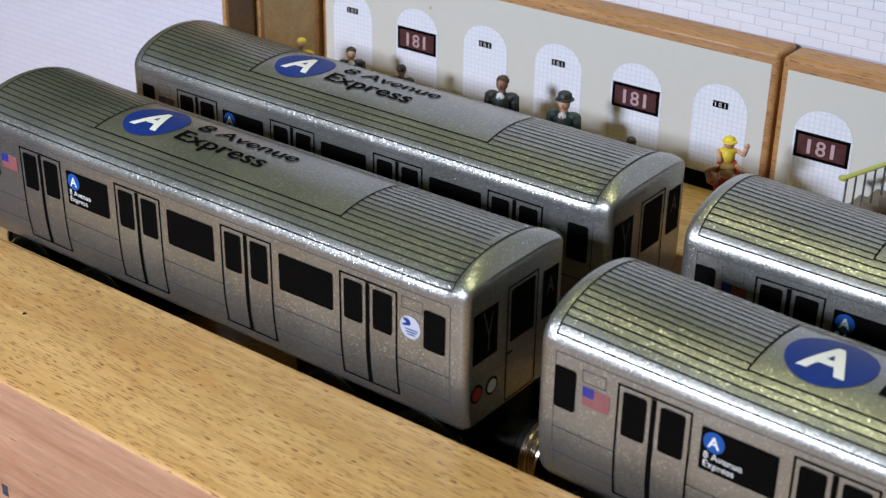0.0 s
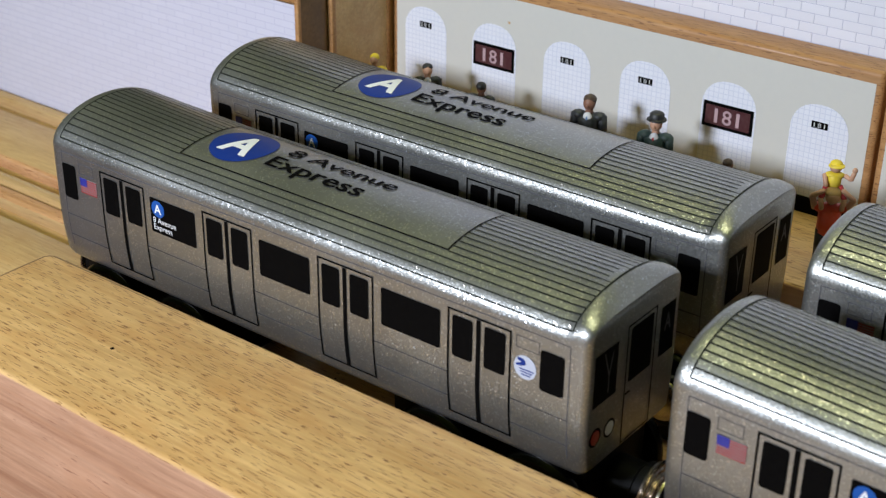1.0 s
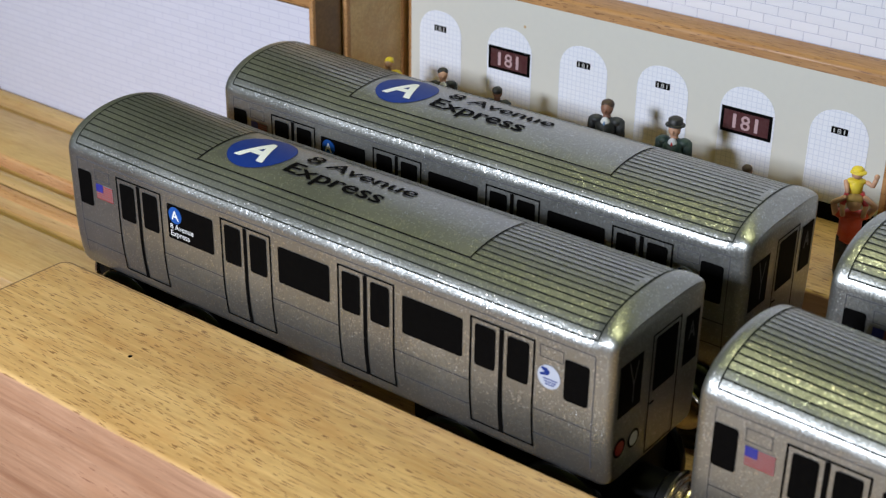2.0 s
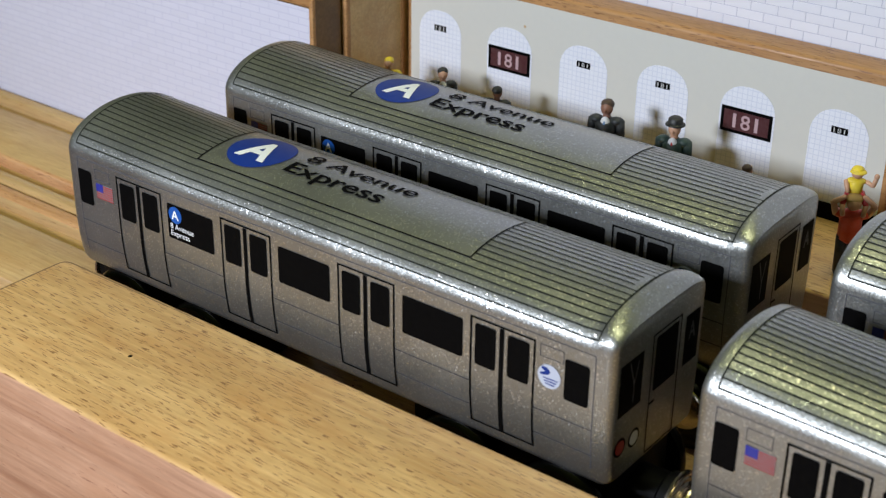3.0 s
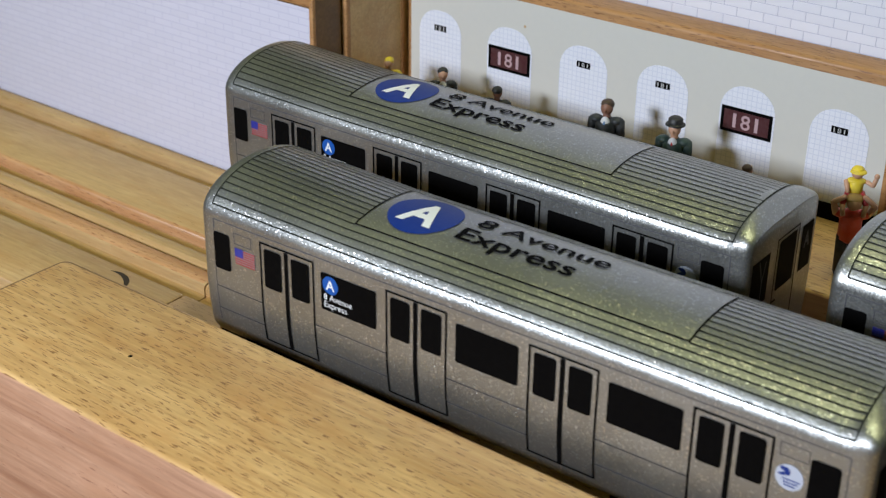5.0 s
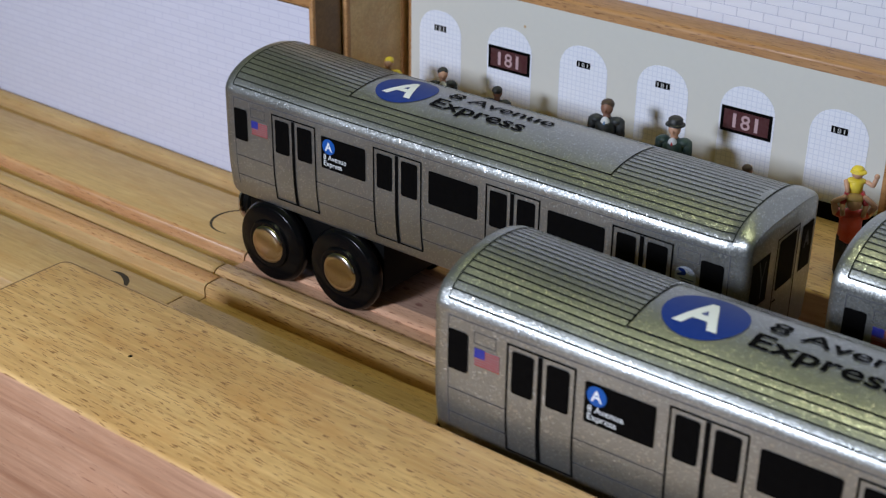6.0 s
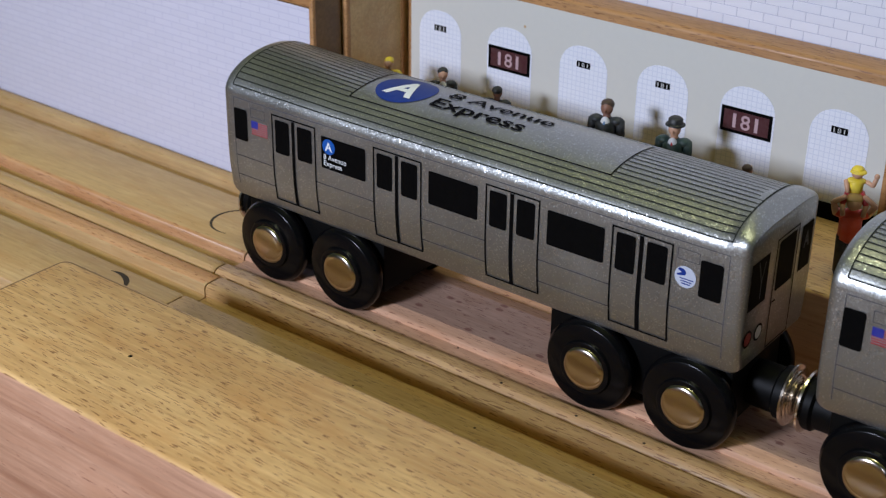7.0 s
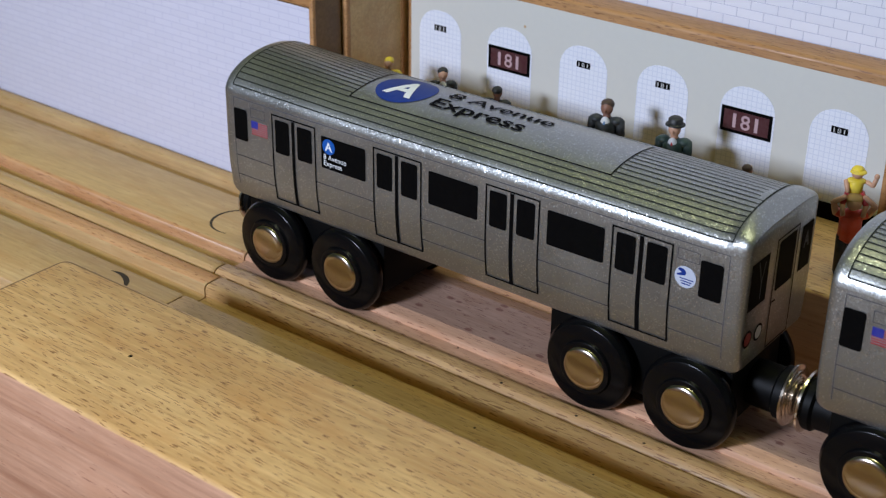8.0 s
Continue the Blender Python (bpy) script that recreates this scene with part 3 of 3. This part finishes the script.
def carrying_figure():
    """A figure in an orange top that carries a waving child in yellow on its shoulders, one mesh."""
    bm = bmesh.new()
    for s in (-1, 1):
        limb(bm, 1, (s * 0.9, 0, 0.5), (s * 0.85, 0, 8.0), 0.75, 1.0)
        blob(bm, 1, (s * 0.95, -0.5, 0.4), (0.6, 1.2, 0.4))
        blob(bm, 0, (s * 1.6, 0, 12.6), (1.1, 1.1, 0.9))
    limb(bm, 0, (0, 0, 7.6), (0, 0, 12.0), 1.7, 1.75)
    blob(bm, 0, (0, 0, 12.2), (2.1, 1.35, 1.4))
    limb(bm, 2, (-2.3, 0, 12.4), (-3.0, -0.6, 15.0), 0.6, 0.5)
    limb(bm, 2, (-3.0, -0.6, 15.0), (-1.4, -0.9, 16.4), 0.5, 0.42)
    limb(bm, 2, (2.3, 0, 12.4), (3.2, -0.6, 14.6), 0.6, 0.5)
    limb(bm, 2, (3.2, -0.6, 14.6), (1.4, -0.9, 16.6), 0.5, 0.42)
    limb(bm, 2, (0, 0, 13.0), (0, -0.1, 14.3), 0.6, 0.6)
    blob(bm, 2, (0, -0.9, 15.2), (1.15, 1.2, 1.4), 14)
    blob(bm, 4, (0, -0.55, 15.9), (1.3, 1.35, 1.1), 14)
    for s in (-1, 1):
        limb(bm, 5, (s * 0.9, 0.5, 16.8), (s * 1.75, -1.0, 14.9), 0.55, 0.45)
        limb(bm, 2, (s * 1.75, -1.0, 14.9), (s * 1.5, -1.3, 12.8), 0.42, 0.38)
    limb(bm, 3, (0, 0.6, 16.9), (0, 0.5, 18.9), 1.1, 1.15)
    blob(bm, 3, (0, 0.5, 19.0), (1.55, 0.95, 0.7))
    limb(bm, 2, (1.5, 0.4, 19.0), (2.4, -0.2, 18.5), 0.42, 0.36)
    limb(bm, 2, (2.4, -0.2, 18.5), (2.7, -0.4, 20.0), 0.36, 0.36)
    blob(bm, 2, (2.75, -0.4, 20.5), (0.42, 0.3, 0.6))
    limb(bm, 2, (-1.5, 0.4, 19.0), (-1.2, -0.6, 17.2), 0.42, 0.36)
    blob(bm, 2, (0, 0.3, 20.7), (0.95, 1.0, 1.15), 14)
    blob(bm, 3, (0, 0.4, 21.25), (0.98, 1.05, 0.8), 14)
    merge(bm, moved(lathe([(0, 0.6), (0.1, 1.25), (0.3, 1.2), (0.4, 0.8)], "z", 16), 0, -0.25, 21.0), 3)
    bmesh.ops.scale(bm, vec=(1.22, 1.15, 1.0), verts=bm.verts)
    ob = finish("figurine", bm, [ORANGE, TROUSERS, SKIN_B, YELLOW, BLOND, TIE_RED], 60)
    ob.matrix_basis = at(104.6, 45.3, 29.5, 0, 0, 28)
    tagged(ob, "tiny painted figure carrying a waving child in yellow", "figurine", group="painted figures on the platform")


carrying_figure()

# ---- subway cars ----
# Car space: origin at the middle of the car on the groove floor, x along the car, -y the near side.
HL, HW = 59.6, 13.25
Z_FLOOR, Z_DOOR, Z_SPRING, RISE, EXP = 19.0, 40.5, 42.0, 5.7, 2.0


def half_width(d):
    """Half width of the body at a distance d from the end: bowed end with round corners."""
    t = (0.0, 0.12, 0.35, 0.8, 1.4, 2.2)
    w = (12.1, 12.5, 12.85, 13.1, 13.21, 13.25)
    return float(np.interp(d, t, w))


def end_x(y):
    t = (0.0, 0.12, 0.35, 0.8)
    w = (12.1, 12.5, 12.85, 13.1)
    return HL - float(np.interp(abs(y), w, t))


def tuck(z):
    """How far the lower side leans in."""
    return 0.75 * max(0.0, (30.5 - z) / 9.1) ** 2


def side_place(sign, off):
    return lambda u, v: (u if sign < 0 else -u, sign * (HW + off - tuck(v)), v)


ARC = []


def build_arc():
    s = 0.0
    prev = None
    for i in range(2001):
        a = math.pi / 2 * i / 2000
        y = HW * math.sin(a) ** (2 / EXP) if a > 0 else 0.0
        z = RISE * math.cos(a) ** (2 / EXP) if i < 2000 else 0.0
        if prev:
            s += math.hypot(y - prev[0], z - prev[1])
        ARC.append((s, y, z))
        prev = (y, z)


build_arc()
ARC_S = [a[0] for a in ARC]
ARC_Y = [a[1] for a in ARC]
ARC_Z = [a[2] for a in ARC]


def roof_point(s, off=0.0):
    d = abs(s)
    y, z = float(np.interp(d, ARC_S, ARC_Y)), float(np.interp(d, ARC_S, ARC_Z))
    y2, z2 = float(np.interp(d + 0.05, ARC_S, ARC_Y)), float(np.interp(d + 0.05, ARC_S, ARC_Z))
    y1, z1 = float(np.interp(max(0, d - 0.05), ARC_S, ARC_Y)), float(np.interp(max(0, d - 0.05), ARC_S, ARC_Z))
    n = Vector((-(z2 - z1), y2 - y1)).normalized()
    return math.copysign(y + n.x * off, s if s else 1), Z_SPRING + z + n.y * off


def roof_drop(x):
    """How much lower the roof is near the ends: a slope to a crisp edge at the cab, a small round at the other end."""
    d = HL - abs(x)
    return 2.15 * max(0.0, 1 - d / 4.0) ** 1.25 if x > 0 else 0.9 * max(0.0, 1 - d / 1.3) ** 2 - 1.0 * max(0.0, (-30 - x) / 26)


def roof_power(x):
    """The arch grows squarer towards the cab end."""
    return EXP + 2.0 * max(0.0, 1 - (HL - x) / 4.0)


def roof_place(off):
    def f(u, v):
        y, z = roof_point(v, off)
        drop, e = roof_drop(u), roof_power(u)
        if e > EXP:
            z = max(z, Z_SPRING + RISE * max(0.0, 1 - (abs(y) / HW) ** e) ** (1 / e) + off)
        return (u, y, Z_SPRING + (z - Z_SPRING) * (RISE - drop) / RISE - 0.06 * drop + 0.25 * off)
    return f


def car_body():
    bm = bmesh.new()
    ds = [0.0, 0.12, 0.35, 0.8, 1.4, 2.0, 2.6, 3.2, 3.8, 4.4, 5.2, 6.5]
    xs = [(-HL + d, d) for d in ds] + [(-30, 12), (0, 12), (30, 12)] + [(HL - d, d) for d in reversed(ds)]
    rings = []
    for x, d in xs:
        w = half_width(d) / HW
        low = 1.5 * max(0, 1 - d / 2.4) ** 2
        rise = RISE - roof_drop(x)
        half = []
        for z in (Z_FLOOR + low, Z_FLOOR + 0.25 + low, Z_FLOOR + 0.8 + low, 24, 26, 28.3, 30.5, 35, 39):
            lean = tuck(z) + (0.8 if z < Z_FLOOR + low + 0.1 else 0.25 if z < Z_FLOOR + low + 0.3 else 0)
            half.append(((HW - lean) * w, z))
        for i in range(25):
            a = math.pi / 2 * (1 - i / 24)
            y = HW * w * (math.sin(a) ** (2 / EXP) if a > 1e-6 else 0)
            e = roof_power(x)
            z = Z_SPRING - 0.06 * roof_drop(x) + rise * (max(0.0, 1 - (math.sin(a) ** (2 / EXP) if a > 1e-6 else 0) ** e) ** (1 / e) if i else 0)
            half.append((y, z))
        ring = [bm.verts.new((x, -y, z)) for y, z in half] + [bm.verts.new((x, y, z)) for y, z in reversed(half[:-1])]
        rings.append(ring)
    n = len(rings[0])
    for a, b in zip(rings, rings[1:]):
        for i in range(n):
            bm.faces.new((a[i], b[i], b[(i + 1) % n], a[(i + 1) % n]))
    bm.faces.new(rings[0])
    bm.faces.new(rings[-1][::-1])
    bmesh.ops.recalc_face_normals(bm, faces=bm.faces)
    return bm


DOORS = [-46.0 + 26.7 * k for k in range(4)]


def side_details(car, s):
    p = lambda off=0.07: side_place(s, off)
    for x in DOORS:
        door = part("door", outline(bmesh.new(), x, x + 11.9, 21.4, Z_DOOR, 0.32, p(0.08)), BLACK, car, "black outlined double door")
        part("door_seam", sheet(rounded_rows(x + 5.45, x + 6.25, 21.4, 40.1), p(0.09)), BLACK, door)
        for a, b in ((0.95, 4.75), (6.95, 10.85)):
            part("door_window", sheet(rounded_rows(x + a, x + b, 32.3, 39.5, 0.45), p(0.1)), BLACK, door, "black printed door window", 0)
    for a, b in ((-5.75, 5.65), (20.9, 32.7)):
        part("window", sheet(rounded_rows(a, b, 32.5, 39.3, 0.4), p(0.08)), BLACK, car, "black printed side window", 0)
    for a, b in ((-56.6, -52.9), (51.2, 55.4)):
        part("end_window", sheet(rounded_rows(a, b, 32.4, 39.35, 0.5), p(0.08)), BLACK, car, "narrow black printed window", 0)
    sign = part("route_sign", sheet(rounded_rows(-32.6, -21.2, 32.5, 39.3, 0.35), p(0.08)), BLACK, car, "black destination sign window", 0)
    part("route_disc", sheet(disc_rows(-30.6, 37.3, 1.62, 1.62), p(0.11)), SIGNBLUE, sign, "bright blue route disc", 0)
    q = p(0.14)
    for words, size, u0, v0, bold in (("A", 2.5, -31.45, 36.45, 0.05), ("8 Avenue", 1.55, -32.0, 34.55, 0.0), ("Express", 1.55, -32.0, 33.2, 0.0)):
        bm, w = text_mesh(words, size, lambda u, v: q(u0 + u, v0 + v), bold, 1.0, 5)
        part("lettering", bm, WHITE, sign, "white lettering", 0)
    flag = part("flag", sheet(rounded_rows(-51.7, -47.2, 34.6, 37.6), p(0.07)), FLAGWHITE, car, "small red, white and blue flag print", 0)
    for k in range(7):
        part("stripe", sheet(rounded_rows(-51.7, -47.2, 34.6 + k * 0.43, 34.82 + k * 0.43), p(0.1)), RED, flag, "", 0)
    part("canton", sheet(rounded_rows(-51.7, -49.8, 36.0, 37.6), p(0.13)), FLAGBLUE, flag, "", 0)
    logo = part("emblem", sheet(disc_rows(48.6, 35.2, 2.0, 2.0), p(0.08)), EMBLEM, car, "white round emblem with blue shapes", 0)
    part("emblem_shape", sheet([(35.25, 47.0, 47.6), (35.5, 47.0, 48.5), (35.9, 47.9, 48.75), (36.3, 47.2, 48.6), (36.65, 47.3, 48.2)], p(0.12)), BLUE, logo, "", 0)
    for k in range(3):
        part("emblem_bar", sheet(rounded_rows(47.6 + 0.2 * k, 50.2 - 0.3 * k, 34.75 - 0.45 * k, 34.95 - 0.45 * k), p(0.12)), BLUE, logo, "", 0)
    spans = [(-56.6, DOORS[0])] + [(DOORS[k] + 11.9, DOORS[k + 1]) for k in range(3)] + [(DOORS[3] + 11.9, 56.3)]
    for a, b in spans:
        for z in (28.8, 24.3):
            part("seam_line", sheet(rounded_rows(a, b, z, z + 0.19), p(0.05)), SEAM, car, "", 0)
    part("seam_line", sheet(rounded_rows(-56.5, 56.3, 41.45, 41.62), p(0.05)), LINEGREY, car, "", 0)
    for x in (-56.6, 56.2):
        part("seam_line", sheet(rounded_rows(x, x + 0.16, 22.0, 41.5), p(0.05)), LINEGREY, car, "", 0)
    for a, b in ((-51.9, -47.9), (46.8, 51.0)):
        part("vent_outline", outline(bmesh.new(), a, b, 38.2, 40.3, 0.14, p(0.05)), LINEGREY, car, "", 0)


def roof_details(car):
    p = roof_place(0.06)
    x0, x1, pa, pb = -57.0, 56.1, -29.8, 30.1
    s = -13.75
    while s < 13.9:
        pieces = [(x0, x1)] if s < -8.6 or s > 7.5 else [(x0, pa), (pb, x1)]
        for a, b in pieces:
            part("roof_rib", sheet(rounded_rows(a, b, s - 0.135, s + 0.135), p), RIBGREY, car, "", 0)
        s += 1.375
    for x in (x0, x1):
        part("roof_end_line", sheet(rounded_rows(x - 0.13, x + 0.13, -13.75, 13.75, 0, 0.8), p), RIBGREY, car, "", 0)
    panel = part("roof_panel", outline(bmesh.new(), pa, pb, -8.2, 7.2, 0.27, roof_place(0.09)), BLACK, car, "black outline of the roof sign", 0)
    part("roof_disc", sheet(disc_rows(-21.5, -0.1, 6.25, 6.25, 26), roof_place(0.08)), BLUE, panel, "blue route disc on the roof", 0)
    q = roof_place(0.14)
    for words, wide, high, u0, v0, bold, mat in (("A", 6.9, 6.9, -25.0, -3.5, 0.03, WHITE), ("8 Avenue", 24.0, 3.3, -12.9, 1.4, 0.012, BLACK), ("Express", 21.2, 3.6, -13.4, -3.7, 0.014, BLACK)):
        bm, w = text_mesh(words, 1.0, lambda u, v: q(u0 + u, v0 + v), bold, 1.0, 0.6, wide, high)
        part("roof_lettering", bm, mat, panel, "white letter" if mat is WHITE else "black lettering", 0)


def end_details(car, sx):
    def p(off):
        return lambda u, v: (sx * (end_x(u) + off), -sx * u * -1 if sx < 0 else u, v)
    q = p(0.07)
    for a, b in ((-11.9, -5.5), (6.9, 11.3)):
        w = part("front_window", sheet([(v, a, b) for v in np.linspace(31.5, 40.3, 5)], q), BLACK, car, "black printed end window", 0)
        if a < 0:
            o = bmesh.new()
            merge(o, sheet([(32.6, -8.0, -7.75), (35.6, -8.0, -7.75)], p(0.12)))
            merge(o, sheet([(35.6, -8.0, -7.75), (39.9, -9.5, -9.25)], p(0.12)))
            merge(o, sheet([(35.6, -8.0, -7.75), (39.3, -7.0, -6.75)], p(0.12)))
            part("wiper", o, LINEGREY, w, "pale printed wiper", 0)
        else:
            bm, _ = text_mesh("A", 1.0, lambda u, v: p(0.12)(8.0 + u, 35.8 + v), 0.02, 1, 5, 2.1, 3.0)
            part("lettering", bm, SEAM, w, "faint route letter", 0)
    door = part("end_door", outline(bmesh.new(), -3.0, 5.5, 20.8, 41.6, 0.3, q), BLACK, car, "black outlined end door", 0)
    part("door_window", sheet(rounded_rows(-2.0, 4.6, 31.4, 40.8, 0.4), q), BLACK, door, "black printed window", 0)
    part("door_handle", sheet(rounded_rows(-2.6, -1.2, 29.4, 29.8), q), BLACK, door, "", 0)
    for u, v, m, lab in ((-10.6, 26.0, RED, "red tail light"), (-6.6, 25.7, LENSWHITE, "white headlight")):
        lamp = part("light_rim", sheet(disc_rows(u, v, 1.6, 1.6), p(0.07)), BLACK, car, "", 0)
        part("light", sheet(disc_rows(u, v, 1.2, 1.2), p(0.11)), m, lamp, lab, 0)


def bogie_block(x0, x1):
    return box(x0, x1, -9.3, 9.3, 6.5, 20.2, 0.6, 2)


def make_car():
    car = thing("subway_car", "silver toy subway car with black windows and blue route disc", "toy train", group="toy subway cars")
    part("body", car_body(), SILVER, car, "silver flake-painted wooden body")
    side_details(car, -1)
    side_details(car, 1)
    roof_details(car)
    end_details(car, 1)
    end_details(car, -1)
    for x0, x1 in ((-57.5, -20.0), (20.0, 57.5)):
        bogie = part("bogie", bogie_block(x0, x1), UNDER, car, "black bogie block")
        end = -1 if x0 < 0 else 1
        shaft = lathe([(54, 4.3), (62.4, 4.3), (62.9, 4.9), (64.2, 4.9), (64.3, 3)], "x", 28)
        mag = lathe([(64.1, 3.2), (64.2, 5.2), (64.5, 5.65), (64.9, 5.7), (65.15, 5.4), (65.2, 4.9), (65.45, 4.7), (65.5, 4.2), (65.9, 3.9), (66.15, 3.2), (66.25, 0.4)], "x", 32)
        for o in (shaft, mag):
            if end < 0:
                bmesh.ops.scale(o, vec=(-1, 1, 1), verts=o.verts)
                bmesh.ops.reverse_faces(o, faces=o.faces)
        coupler = part("coupler", moved(shaft, 0, 0, 11.9), UNDER, car, "black round coupler")
        part("magnet", moved(mag, 0, 0, 11.9), CHROME, coupler, "shiny nickel magnet")
    for xc in (-48.3, -28.2, 30.5, 50.7):
        for s in (-1, 1):
            prof = [(-15.1, 4.5), (-15.15, 4.9), (-15.0, 5.2), (-14.45, 5.4), (-14.4, 5.6), (-14.45, 8.2), (-14.3, 8.4), (-13.5, 8.9), (-13.2, 9.05), (-12.2, 9.05), (-11.8, 8.8), (-11.7, 3)]
            hub = [(-15.75, 0.3), (-15.72, 3.0), (-15.66, 3.55), (-15.5, 3.95), (-15.2, 4.25), (-14.9, 4.35), (-14.4, 4.35)]
            if s > 0:
                prof = [(-h, r) for h, r in prof]
                hub = [(-h, r) for h, r in hub]
            wheel = part("wheel", lathe(prof, "y", 44), TYRE, car, "black plastic wheel")
            wheel.location = Vector((xc, -1.4 * (-1 if s < 0 else 1), 10.5)) * MM
            part("hub_cap", lathe(hub, "y", 32), CHROME, wheel, "domed nickel axle cap")
    return car


CAR_PITCH = 132.6
HOME_BACK = (46.0, 13.25, 9.0)
back_car = make_car()
back_car.matrix_basis = at(*HOME_BACK)
copy_thing(back_car, at(HOME_BACK[0] + CAR_PITCH, HOME_BACK[1], 9.0))
front_car = copy_thing(back_car, at(45.75, -26.75, 9.0))
front_lead = copy_thing(back_car, at(45.75 + CAR_PITCH, -29.25, 9.0, 0, 0, -1.9))
for c in (front_car, front_lead):
    tagged(c, "silver toy subway car rolling along the platform board", "toy train")

# The front train waits, then rolls off along x and leaves: seconds, travel, sideways drift, turn.
RUN = [
    (0.0, 0.0, 0.0, 0.0), (3.3, 0.0, 0.0, 0.0), (3.5, 0.3, 0.0, 0.0), (3.8, 2.0, 0.0, 0.0), (4.0, 5.3, -0.15, 0.0), (4.2, 9.6, -0.5, 0.25),
    (4.4, 15.3, -0.9, 0.6), (4.5, 18.7, -1.1, 0.75), (4.7, 25.9, -1.3, 0.95), (5.2, 47.0, -1.9, 1.0), (5.8, 76.6, -2.3, 1.0), (6.0, 88.9, -2.5, 0.95),
    (6.2, 102.2, -2.6, 0.9), (6.5, 125.2, -2.6, 0.8), (6.8, 148.6, -2.8, 0.78), (7.2, 179.0, -3.0, 0.75), (8.0, 238.0, -3.2, 0.7),
]


def motions():
    for c, ahead in ((front_car, 0.0), (front_lead, CAR_PITCH)):
        askew = [1.0 - min(1.0, max(0.0, (t - 4.7) / 1.5)) if ahead else 0.0 for t, *_ in RUN]
        walk(c, [(t, at(45.75 + dx + ahead * math.cos(radians(turn)), -26.75 + dy + ahead * math.sin(radians(turn)) - 2.5 * k, 9.0, 0, 0, turn - 1.9 * k))
                 for k, (t, dx, dy, turn) in zip(askew, RUN)])
        for wheel in c.children:
            if wheel.name.startswith("wheel"):
                place = wheel.location.copy() / MM
                rows = [(0.0, 0.0)]
                for (ta, da, _, _), (tb, db, _, _) in zip(RUN, RUN[1:]):
                    n = max(1, math.ceil(math.degrees((db - da) / 9.05) / 70))
                    rows += [(ta + (tb - ta) * k / n, da + (db - da) * k / n) for k in range(1, n + 1)]
                walk(wheel, [(t, at(place.x, place.y, place.z, 0, math.degrees(d / 9.05), 0)) for t, d in rows])


brick_tiles(panel_board, 20.0, 146.0, 63.0, 12, 6.1, 2.0, 75.47)
motions()
